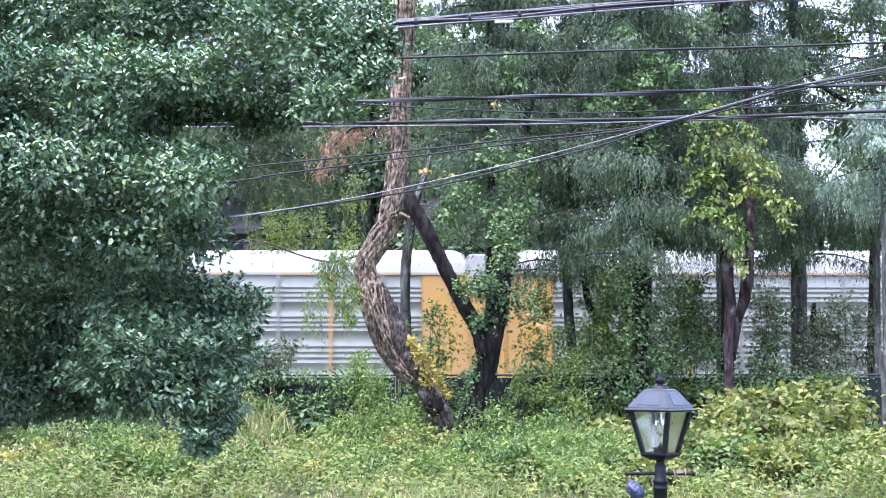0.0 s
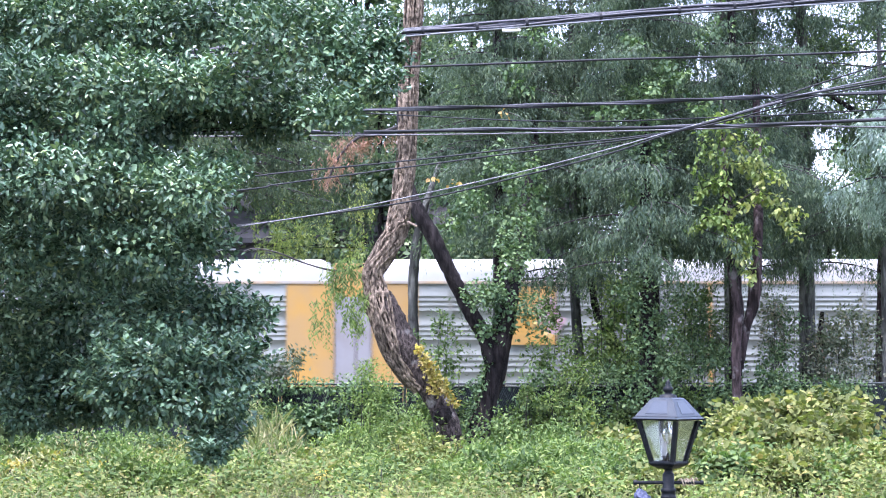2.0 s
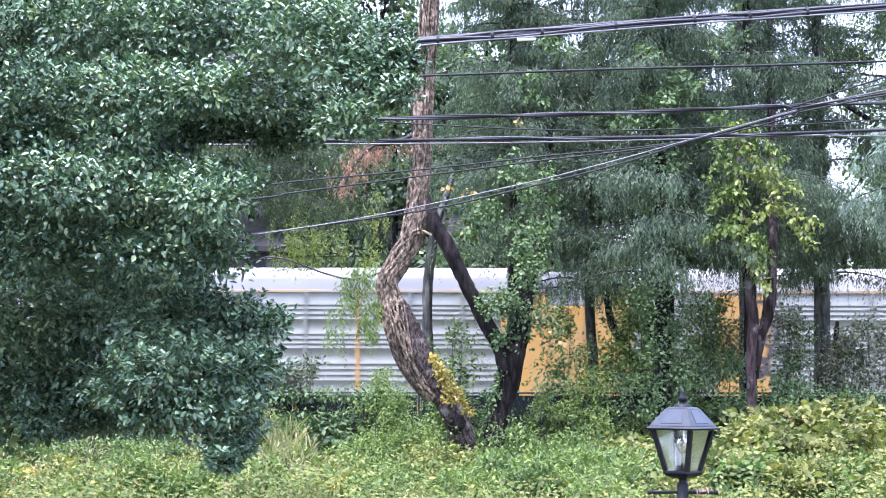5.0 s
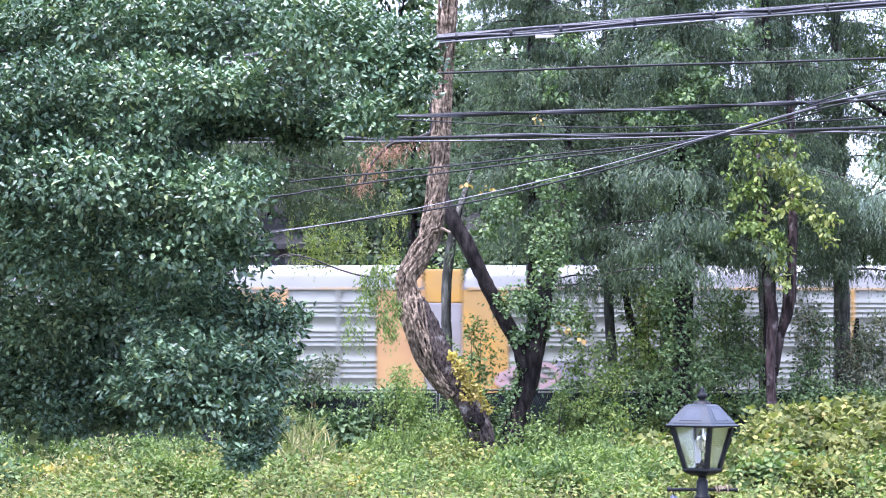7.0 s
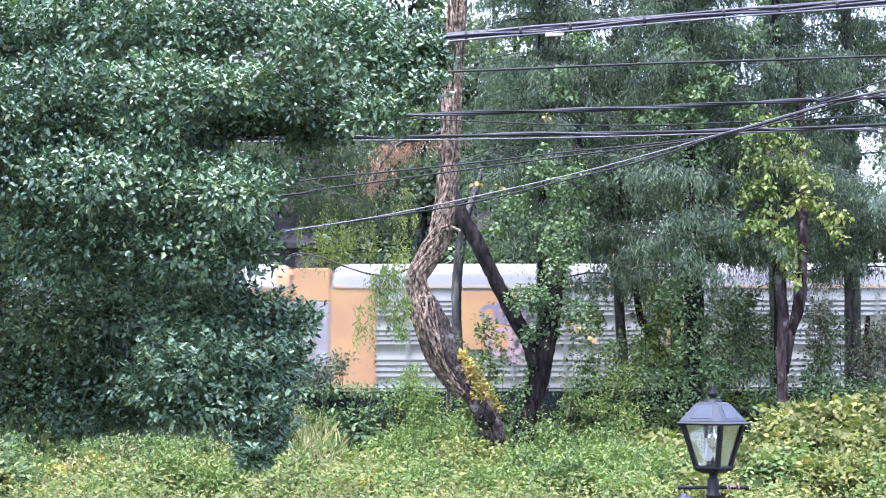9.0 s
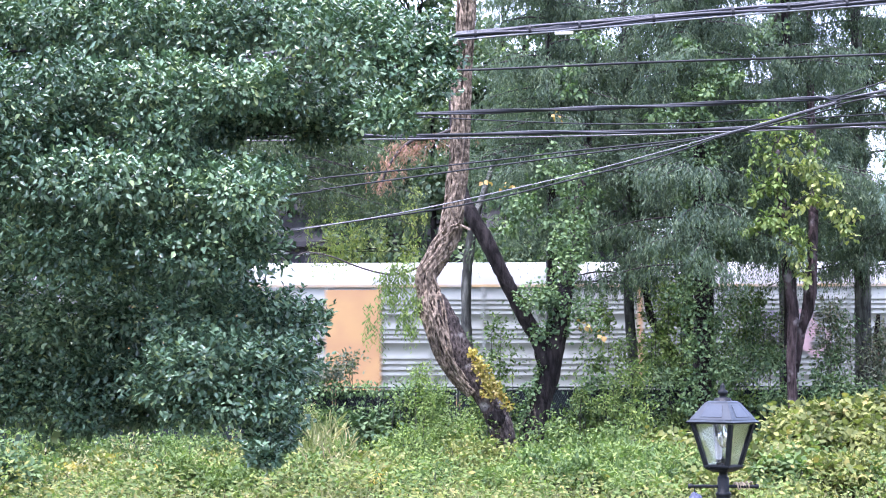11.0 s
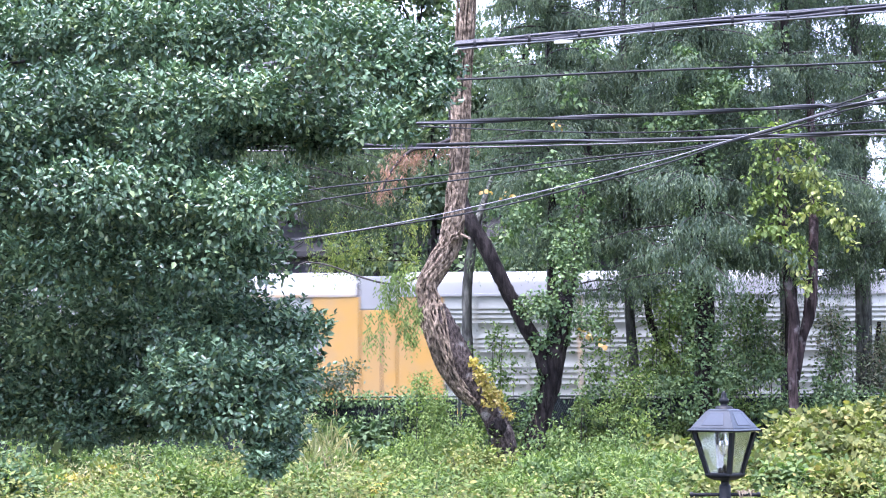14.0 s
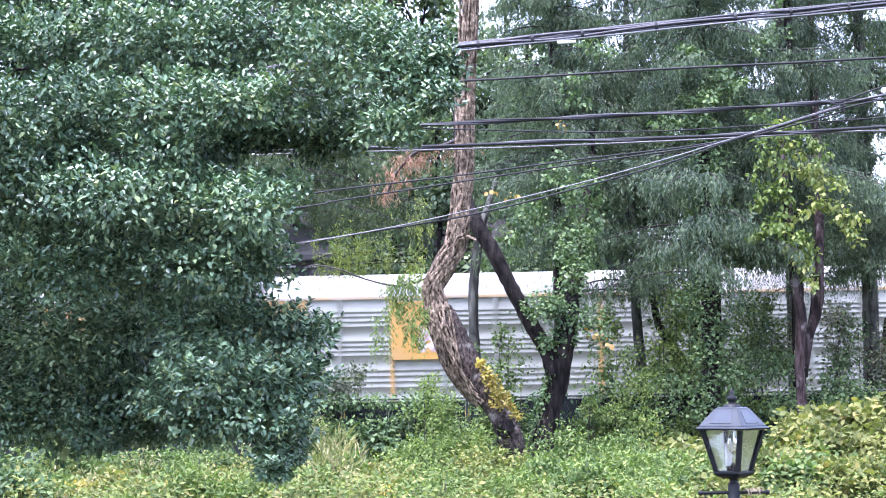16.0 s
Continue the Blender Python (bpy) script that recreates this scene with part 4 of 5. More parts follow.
def build_ivy_tree():
    base = (5.65, 41.5, 0.0)
    rows = [(5.74, 41.50, -0.14, 0.224), (5.73, 41.50, 1.56, 0.185), (5.72, 41.50, 3.14, 0.172), (5.69, 41.50, 5.12, 0.158), (5.67, 41.50, 7.79, 0.132), (5.77, 42.50, 10.00, 0.108), (5.91, 43.50, 13.04, 0.083)]
    ob = tree("ivy_covered_tree", "straight dark tree trunk thickly covered in ivy", base, [rows], DARK_BARK)
    ivy = Foliage(43)
    path = glide(rows, 16)
    for i in range(14, 90):
        ivy.clump(100, path[i, :3] + (ivy.rng.normal(0, 0.2), -0.12, 0), (path[i, 3] + 0.1 + 0.35 * ivy.rng.random(), 0.3, 0.2), 0.088, slim=0.8)
    foliage_part(ob, "ivy", ivy, IVY, "green ivy leaves")
    high = Foliage(48)
    for c, r in (((4.90, 41.0, 8.29), 0.35), ((6.94, 41.0, 8.36), 0.35), ((6.52, 41.0, 9.0), 0.5), ((6.26, 41.0, 9.51), 0.45), ((7.19, 41.0, 10.31), 0.5), ((5.34, 41.0, 9.91), 0.3), ((5.59, 41.0, 8.84), 0.35)):
        for k in range(7):
            high.clump(17, np.array(c) + high.rng.normal(0, 0.5 * r, 3), (0.22, 0.2, 0.16), 0.13, slim=0.6, shell=0.2, droop=0.8)
    foliage_part(ob, "high_leaves", high, IVY, "broad green leaves higher up")


def build_twin_tree():
    base = (7.74, 41.0, 0.0)
    trunks = [[(7.69, 41.00, -0.11, 0.136), (7.67, 41.00, 1.82, 0.115), (7.65, 41.00, 2.60, 0.115), (7.72, 41.00, 3.64, 0.136), (7.65, 41.00, 4.29, 0.115), (7.57, 41.00, 4.70, 0.104), (7.51, 41.00, 5.44, 0.104), (7.50, 41.00, 6.18, 0.104), (7.52, 41.40, 7.36, 0.0843), (7.68, 42.50, 8.62, 0.0757), (8.05, 44.50, 10.67, 0.0679), (8.33, 46.00, 13.07, 0.0585)],
              [(7.78, 41.30, 2.34, 0.105), (7.95, 41.30, 3.26, 0.105), (8.13, 41.30, 3.85, 0.137), (8.21, 41.30, 4.50, 0.137), (8.30, 41.50, 5.25, 0.116), (8.43, 42.00, 6.29, 0.118), (8.73, 43.50, 8.07, 0.0996), (9.01, 45.00, 10.48, 0.0801), (9.22, 46.00, 13.07, 0.0702)]]
    ob = tree("twin_trunk_tree", "reddish-grey twin-trunked tree with yellowing creeper", base, trunks, RED_BARK)
    for name, mat, seed, label, shoots in (
            ("creeper", LIME, 45, "yellow-green creeper leaves", [[(7.49, 40.5, 7.77), (8.10, 40.5, 7.18), (8.77, 40.5, 6.66)], [(7.48, 40.5, 7.12), (7.91, 40.5, 6.99), (8.23, 40.5, 6.66)], [(7.46, 40.5, 6.01), (8.22, 40.5, 6.40), (9.12, 40.5, 5.91)], [(8.22, 40.5, 6.40), (8.7, 40.5, 5.95), (8.9, 40.5, 5.5)], [(7.43, 40.5, 5.36), (7.68, 40.5, 4.97), (7.96, 40.5, 4.45)]]),
            ("green_creeper", BRIGHT, 46, "fresh green creeper leaves", [[(7.47, 40.5, 8.30), (6.94, 40.5, 7.84), (6.70, 40.5, 6.66)], [(7.40, 40.5, 7.97), (7.20, 40.5, 7.31), (7.12, 40.5, 6.66)], [(7.40, 40.5, 6.66), (6.99, 40.5, 6.53), (6.67, 40.5, 6.37)], [(7.31, 40.5, 5.94), (6.94, 40.5, 5.81), (6.60, 40.5, 5.59)], [(7.56, 40.5, 5.62), (7.79, 40.5, 5.43), (7.97, 40.5, 5.17)], [(7.47, 40.5, 6.66), (7.31, 40.5, 5.75), (7.43, 40.5, 5.23)], [(7.5, 40.5, 8.2), (7.9, 40.5, 7.9), (8.3, 40.5, 7.4)]])):
        leaves, twigs = Foliage(seed), []
        for row in shoots:
            path = glide(row, 9)
            twigs.append(tube(path - np.array(base), np.linspace(0.016, 0.006, len(path)), 5))
            for c in path:
                leaves.clump(9, c + leaves.rng.normal(0, 1, 3) * (0.06, 0.1, 0.05) - (0, 0, 0.06), (0.17, 0.18, 0.13), 0.135, slim=0.62, shell=0.2, droop=1.0)
        foliage_part(ob, name, leaves, mat, label)
        part("creeper_stem", mesh_data("creeper_stem", *joined(twigs), TWIG), ob)


def build_back_trunks():
    for label, bark, rows in (
            ("mossy grey tree trunk behind the fence", GREY_BARK, [(0.24, 47.00, 0.33, 0.179), (0.22, 47.00, 3.30, 0.149), (0.21, 47.00, 3.90, 0.135), (0.22, 47.00, 4.80, 0.135), (0.30, 47.00, 5.62, 0.135), (0.45, 47.00, 6.45, 0.105), (0.73, 47.50, 7.34, 0.0755), (1.03, 48.50, 8.31, 0.0463)]),
            ("dark curved tree stem behind the fence", DARK_BARK, [(5.88, 47.00, 0.33, 0.194), (5.76, 47.00, 2.41, 0.179), (5.58, 47.00, 3.00, 0.149), (5.32, 47.00, 3.45, 0.135), (5.08, 47.00, 3.90, 0.105), (4.91, 47.00, 4.95, 0.0747)]),
            ("thin brown tree stem behind the fence", RED_BARK, [(12.86, 48.00, -0.1, 0.15), (12.90, 48.00, 2.42, 0.137), (12.95, 48.00, 4.2, 0.122), (12.99, 48.00, 5.44, 0.107), (13.22, 48.00, 6.9, 0.0916), (13.4, 48.00, 11.05, 0.0563)]),
            ("broken dead snag behind the fence", RED_BARK, [(11.20, 48.00, -0.1, 0.12), (11.22, 48.00, 2.0, 0.11), (11.28, 48.00, 3.3, 0.1), (11.33, 48.00, 3.95, 0.05)]),
            ("pale bare stake leaning behind the fence", DRY_STEM, [(11.02, 46.00, -0.1, 0.035), (10.92, 46.00, 2.3, 0.03), (10.83, 46.00, 2.9, 0.02)])):
        tree("woodland_tree", label, (rows[0][0], rows[0][1], 0.0), [rows], bark, group="trees behind the fence")


def conifer(place, height, low, reach, seed, mat=SPRUCE, dense=1.0, label="dark green spruce with long drooping branches", sweep=None, bark=GREY_BARK, lean=0.0, girth=0.16):
    """A weeping spruce: boughs from low up to height, hung with sprays. sweep: only boughs that turn this way (degrees, spread)."""
    ob = thing("spruce_tree", place, label, "conifer", "spruces by the fence")
    rows = [(lean, 0, -0.1, girth * 1.15), (lean * 0.4, 0, 2.4, girth), (0.03, 0, height * 0.3, girth * 0.85), (0, 0.02, height * 0.7, girth * 0.45), (0, 0, height, 0.015)]
    part("trunk", mesh_data("trunk", *stem(rows, 8, 10, 0.1, seed), bark, True), ob)
    rng = np.random.default_rng(seed)
    sprays, boughs = Foliage(seed + 1), []
    for k in range(int(76 * dense)):
        z = low + (height - low) * rng.random() ** 1.15
        a = rng.uniform(0, 6.28) if sweep is None else radians(sweep[0] + rng.normal(0, sweep[1]))
        length = reach * (1 - 0.75 * (z - low) / (height - low)) * rng.uniform(0.6, 1.1)
        s = np.linspace(0, 1, 12)
        flat = np.array([np.cos(a), np.sin(a), 0])
        bend = rng.uniform(-0.25, 0.25)
        pts = np.array([0, 0, z]) + np.outer(s * length, flat) + np.outer(bend * s * s * length, (-flat[1], flat[0], 0))
        pts[:, 2] += (0.22 * s - 0.55 * s * s + 0.16 * s ** 3) * length
        boughs.append(tube(pts, np.linspace(0.03, 0.006, 12), 5))
        # side twigs along the bough, each a fringe of hanging branchlets
        m = 104
        q = rng.integers(0, 12, m)
        across = rng.normal(0, 0.10 + 0.045 * length, m)
        starts = pts[q] + np.outer(across, (-flat[1], flat[0], 0)) + rng.normal(0, 0.05, (m, 3))
        starts[:, 2] -= 0.28 * np.abs(across)
        sprays.weep(starts, (0.12 + 0.75 * rng.random(m) ** 2.0) * min(1, length / 1.6), 0.125, 10, 0.6, 0.24, 0.07)
        m = 90
        q = rng.integers(0, 12, m)
        out = unit(flat + rng.normal(0, 0.55, (m, 3)) * (1, 1, 0.3))
        fan = pts[q] + out * rng.uniform(0, 0.4, (m, 1)) + rng.normal(0, 0.07, (m, 3))
        sprays.add(fan, out * 0.7 + rng.normal(0, 0.3, (m, 3)) - (0, 0, 0.75), rng.normal(0, 0.5, (m, 3)) + (0, -0.6, 0.7), 0.13, 0.034, True)
    tagged(part("branchwork", mesh_data("branchwork", *joined(boughs), TWIG), ob), kind="stuff")
    tagged(part("foliage", sprays.mesh("foliage", mat), ob), kind="stuff")
    return ob


def build_conifers():
    conifer((2.39, 45.5, 0), 15, 5.9, 3.2, 101, bark=DARK_BARK, dense=1.0, sweep=(-80, 80))
    conifer((4.47, 47.0, 0), 17, 4.7, 3.4, 102, dense=1.15, lean=0.4, girth=0.14)
    conifer((5.72, 42.2, 0), 17, 4.8, 2.9, 103, bark=DARK_BARK, dense=1.2)
    conifer((6.44, 46.0, 0), 20, 6.0, 3.8, 104, bark=DARK_BARK, dense=1.1, sweep=(-10, 70))
    conifer((8.12, 43.5, 0), 20, 5.9, 3.2, 105, bark=DARK_BARK, dense=1.3)
    conifer((10.67, 47.0, 0), 20, 5.1, 3.1, 106, dense=1.2, girth=0.23)
    conifer((12.21, 45.0, 0), 19, 5.9, 3.0, 110, dense=0.9, girth=0.1)
    conifer((6.3, 48.5, 0), 19, 5.7, 3.0, 115, bark=DARK_BARK, dense=1.0, girth=0.1)
    conifer((2.6, 50.0, 0), 21, 7.8, 3.6, 113, dense=1.0)
    conifer((11.38, 50.0, 0), 20, 6.6, 3.0, 114, dense=0.55)
    conifer((9.25, 50.5, 0), 21, 7.5, 3.6, 111, dense=0.65)
    conifer((6.55, 51.0, 0), 20, 8.0, 3.4, 112, dense=0.8)
    conifer((-5.48, 45.0, 0), 16, 6.7, 5.2, 107, OLIVE, dense=0.9, sweep=(-4, 34))
    conifer((10.69, 38.5, 0), 8.2, 6.0, 2.0, 109, BLUE_SPRUCE, 0.3, "pale blue-green spruce with hanging sprays")
    crown = [((12.30, 49.0, 11.6), (0.9, 0.8, 0.7)), ((13.28, 49.0, 10.5), (0.9, 0.8, 0.6)), ((13.60, 49.0, 11.4), (0.8, 0.8, 0.7)), ((12.67, 49.0, 9.75), (0.8, 0.8, 0.6)), ((11.85, 49.0, 10.9), (0.8, 0.8, 0.7)), ((13.70, 49.0, 9.6), (0.9, 0.8, 0.6)), ((11.35, 49.0, 12.0), (0.9, 0.8, 0.7)), ((12.95, 49.0, 12.3), (0.9, 0.8, 0.7)), ((14.20, 49.0, 10.7), (0.9, 0.8, 0.7)), ((12.20, 49.0, 10.1), (0.7, 0.8, 0.5)), ((13.30, 49.0, 8.9), (0.8, 0.8, 0.6)), ((12.50, 49.0, 8.6), (0.8, 0.8, 0.5)), ((14.10, 49.0, 8.2), (0.9, 0.8, 0.6))]
    leafy_tree((14.4, 49.0, 0), 12.5, crown, BROADLEAF, 485, 0.14, 420, "loose green tree beyond the fence, sky showing through", "trees behind the fence", 0.5, 0.15)
    rows = [(14.2, 47.6, 7.6, 0.11), (13.0, 47.3, 8.75, 0.085), (11.93, 46.4, 9.2, 0.075), (10.87, 46.0, 9.75, 0.06), (10.57, 46.0, 10.1, 0.05), (9.82, 46.0, 10.7, 0.03)]
    limb = thing("bare_bough", rows[0][:3], "dark bare bough slanting among the spruces", "branch")
    r = np.array(rows)
    r[:, :3] -= r[0, :3].copy()
    part("limb", mesh_data("limb", *stem(r, 6, 8, 0.1), DARK_BARK, True), limb)
    fork = np.array([(10.87, 46.0, 9.75, 0.035), (10.8, 45.9, 10.2, 0.025), (10.72, 45.8, 10.8, 0.012)])
    fork[:, :3] -= np.array(rows[0][:3])
    part("side_branch", mesh_data("side_branch", *stem(fork, 5, 6, 0.1), DARK_BARK, True), limb)
    dead = thing("dead_spruce_bough", (-0.61, 39.00, 7.50), "rust-red dead conifer bough hanging from a tree", "branch")
    f = Foliage(61)
    rng = f.rng
    for c, n in (((-1.29, 39.0, 7.35), 26), ((-1.53, 39.0, 7.05), 20), ((-0.85, 39.0, 7.42), 20), ((-0.48, 39.0, 7.45), 14), ((-0.10, 39.0, 7.55), 10), ((-1.05, 39.0, 7.2), 20), ((-1.62, 39.0, 6.6), 14), ((-1.74, 39.0, 6.62), 10), ((-1.35, 39.0, 6.85), 10)):
        f.weep(np.array(c) + rng.normal(0, 1, (n, 3)) * (0.16, 0.12, 0.1), rng.uniform(0.12, 0.36, n), 0.13, 9, 0.8, 0.14)
    foliage_part(dead, "needles", f, RED_NEEDLES)
    r = np.array([(0.08, 39.00, 7.75, 0.0496), (-0.61, 39.00, 7.50, 0.0434), (-1.05, 39.00, 7.41, 0.0372), (-1.49, 39.00, 6.93, 0.0298), (-1.73, 39.00, 6.36, 0.0198)])
    r[:, :3] -= np.array(dead.location)
    part("twig", mesh_data("twig", *stem(r, 5, 6, 0.05), TWIG, True), dead)


def leafy_tree(place, trunk_h, clumps, mat, seed, leaf, per, label, group, slim=0.55, trunk_r=0.16, bark=DARK_BARK):
    """A broad-leaved tree: trunk, limbs out to each clump, crown of many leaves."""
    ob = thing("leafy_tree", place, label, "tree", group)
    base = np.array(place)
    part("trunk", mesh_data("trunk", *stem([(0, 0, -0.1, trunk_r), (0.05, 0, trunk_h * 0.5, trunk_r * 0.8), (0, 0, trunk_h, trunk_r * 0.45)], 8, 10, 0.1, seed), bark, True), ob)
    limbs, crown = [], Foliage(seed)
    for c, r in clumps:
        c = np.array(c) - base
        start = np.array([0, 0, min(trunk_h * 0.95, max(0.3 * trunk_h, c[2] - 0.25))])
        mid = 0.5 * (start + c) + crown.rng.normal(0, 0.15, 3)
        limbs.append(stem([(*start, trunk_r * 0.3), (*mid, trunk_r * 0.2), (*c, 0.012)], 5, 6, 0.05, seed))
        crown.clump(int(per * (r[0] * r[2] + r[0] * r[1])), c, r, leaf, slim=slim, shell=0.35, lump=0.4, simple=True)
    tagged(part("branchwork", mesh_data("branchwork", *joined(limbs), bark, True), ob), kind="stuff")
    tagged(part("crown", crown.mesh("crown", mat), ob), kind="stuff")
    return ob


def build_holly():
    clumps = []
    rng = np.random.default_rng(77)
    for px, pz, r in HOLLY_UPPER + HOLLY_LOWER:
        # the middle tier of boughs reaches out over the shaded lower ones
        if pz > 4.4 or px > -0.7:
            near = 13.7 + 1.7 * max(pz - 4.4, 0)
        elif pz > 3.95:
            near = 15.4 if px > -2.3 else 14.1
        elif pz > 3.45:
            near = 13.5 + 1.3 * (pz - 3.45)
        elif pz > 2.8:
            near = 14.2
        else:
            near = 13.8 + 0.4 * (pz - 1.7) if px > -2.5 else 15.5
        near += rng.uniform(0, 0.6)
        for y in [near] + ([near + 1.6] if near < 14.2 else []):
            clumps.append(((px * y / 15, y, 1.9 + (pz - 1.9) * y / 15), (r, r * 0.9, r * 0.52)))
    front = len(clumps)
    for x in np.arange(-4.75, -2.2, 0.5):
        for z in np.arange(2.0, 6.3, 0.52):
            clumps.append(((x + rng.normal(0, 0.1), 17.2, z + rng.normal(0, 0.1)), (0.5, 0.4, 0.42)))
    ob = thing("holly_tree", (-6.6, 17.5, 0), "large dark evergreen holly with wet glossy leaves", "tree")
    base = np.array(ob.location)
    part("trunk", mesh_data("trunk", *stem([(0, 0, -0.1, 0.26), (0.08, 0, 2.0, 0.2), (0, 0.1, 4.5, 0.14), (0.1, 0, 7.5, 0.05)], 8, 12, 0.1, 3), DARK_BARK, True), ob)
    limbs, crown = [], Foliage(79)
    for k, (c, r) in enumerate(clumps):
        c = np.array(c) - base
        start = np.array([0, 0, float(np.clip(c[2] - 0.2, 0.8, 6.5))])
        mid = 0.5 * (start + c) + rng.normal(0, 0.08, 3) + (0, 0, 0.12)
        if k >= front:
            crown.clump(1050, c, r, 0.095, slim=0.6, shell=0.2, lump=0.3, simple=True)
            continue
        if c[1] > -2.6 and c[2] > 2.3 and len(limbs) * 3 < k:
            limbs.append(stem([(*start, 0.022), (*mid, 0.013), (*c, 0.004)], 5, 6, 0.05, 3))
        crown.clump(int(11800 * r[0] * r[2] + 380), c, r, 0.057, slim=0.52, shell=0.45, lump=0.5, droop=0.0, jitter=0.5)
        # upright leafy shoots on the bough's upper side
        for q in range(int(70 * r[0])):
            d = rng.normal(size=3)
            d = d / np.linalg.norm(d)
            d[2] = abs(d[2])
            foot = c + d * np.array(r) * 0.95
            axis = unit(d * 0.6 + np.array([0, -0.1, 0.8]))
            m = 10
            up = np.linspace(0, 0.11, m)[:, None] * axis
            turn = np.arange(m) * 2.4 + rng.uniform(0, 6)
            ring = np.stack([np.cos(turn), np.sin(turn), np.zeros(m)], 1)
            crown.add(foot + up, ring * 0.9 + axis * 0.7, axis - ring * 0.5, rng.uniform(0.05, 0.072, m), rng.uniform(0.028, 0.038, m))
    tagged(part("branchwork", mesh_data("branchwork", *joined(limbs), DARK_BARK, True), ob), kind="stuff")
    tagged(part("crown", crown.mesh("crown", HOLLY), ob), kind="stuff")


# places at 15 m: across, height, reach of each bough
HOLLY_UPPER = [(-1.60, 4.22, 0.32), (-1.25, 4.10, 0.26), (-1.75, 4.38, 0.32), (-3.50, 5.05, 0.50), (-2.92, 5.05, 0.50), (-2.29, 5.05, 0.48), (-1.66, 5.03, 0.48), (-1.08, 4.95, 0.45), (-0.65, 4.71, 0.38), (-0.33, 4.59, 0.29), (-0.24, 4.44, 0.21), (-0.89, 4.32, 0.36), (-1.37, 4.34, 0.40), (-1.95, 4.47, 0.45), (-2.57, 4.47, 0.45), (-3.25, 4.47, 0.48), (-0.60, 4.20, 0.24), (-0.98, 4.12, 0.20), (-3.24, 4.05, 0.38), (-2.52, 4.08, 0.38), (-1.99, 4.15, 0.29), (-3.63, 4.08, 0.38), (-0.19, 4.76, 0.24), (-0.41, 4.91, 0.29), (-0.70, 5.05, 0.29), (-4.23, 5.05, 0.50), (-4.21, 4.47, 0.50), (-4.66, 4.95, 0.50), (-3.66, 5.64, 0.57), (-4.38, 5.64, 0.57), (-2.83, 5.64, 0.57), (-1.86, 5.59, 0.57), (-1.09, 5.54, 0.45)]
HOLLY_LOWER = [(-4.20, 3.88, 0.52), (-4.24, 3.30, 0.52), (-4.22, 2.73, 0.52), (-4.21, 2.16, 0.52), (-4.73, 3.79, 0.52), (-4.70, 2.82, 0.52), (-3.57, 3.64, 0.50), (-2.95, 3.69, 0.50), (-2.32, 3.62, 0.43), (-1.84, 3.57, 0.36), (-1.58, 3.71, 0.21), (-3.46, 3.06, 0.52), (-2.84, 3.06, 0.52), (-2.27, 3.06, 0.48), (-1.74, 3.11, 0.30), (-3.45, 2.49, 0.52), (-2.79, 2.54, 0.52), (-2.12, 2.54, 0.50), (-1.59, 2.54, 0.38), (-1.33, 2.47, 0.21), (-3.44, 2.01, 0.48), (-2.78, 2.06, 0.48), (-2.16, 2.11, 0.45), (-1.64, 2.11, 0.36), (-1.40, 2.16, 0.21), (-1.54, 1.75, 0.26), (-1.56, 1.47, 0.18), (-2.25, 1.71, 0.24), (-2.92, 1.75, 0.26), (-3.44, 1.75, 0.24), (-1.63, 1.35, 0.12), (-3.15, 1.67, 0.26), (-2.63, 1.71, 0.29), (-1.97, 1.80, 0.29), (-1.80, 1.92, 0.33), (-3.63, 1.85, 0.38), (-2.40, 1.91, 0.38), (-3.06, 1.92, 0.43), (-4.01, 1.80, 0.43)]


# ---- undergrowth ----
def shrub(label, mat, seed, leaf, clumps, per=420, slim=0.6, shell=0.3, stems=TWIG, droop=0.3, group="undergrowth along the fence"):
    """Leaves in clumps over thin stems that rise from the ground."""
    c0 = np.array(clumps[0][0])
    ob = thing("shrub", (c0[0], c0[1], 0.0), label, "shrub", group)
    base = np.array(ob.location)
    f, pieces = Foliage(seed), []
    for c, r in clumps:
        c = np.array(c) - base
        f.clump(int((3.6 if c0[1] > 37.5 else 6.2) * per * (r[0] * r[2] + 0.5 * r[0] * r[1])), c, r, leaf * (0.95 if c0[1] > 37.5 else 0.8), slim=slim, shell=shell, lump=0.45, droop=droop, simple=c0[1] > 37.5)
        for k in range(2):
            foot = np.array([c[0] + f.rng.normal(0, 0.3 * r[0]), c[1] + f.rng.normal(0, 0.3 * r[1]), -0.08])
            top = c + f.rng.normal(0, 0.4, 3) * r
            pieces.append(tube(glide([foot, 0.5 * (foot + top) + f.rng.normal(0, 0.05, 3), top], 4), np.linspace(0.016, 0.005, 9), 5))
    tagged(part("branchwork", mesh_data("branchwork", *joined(pieces), stems), ob), kind="stuff")
    tagged(part("foliage", f.mesh("foliage", mat), ob), kind="stuff")


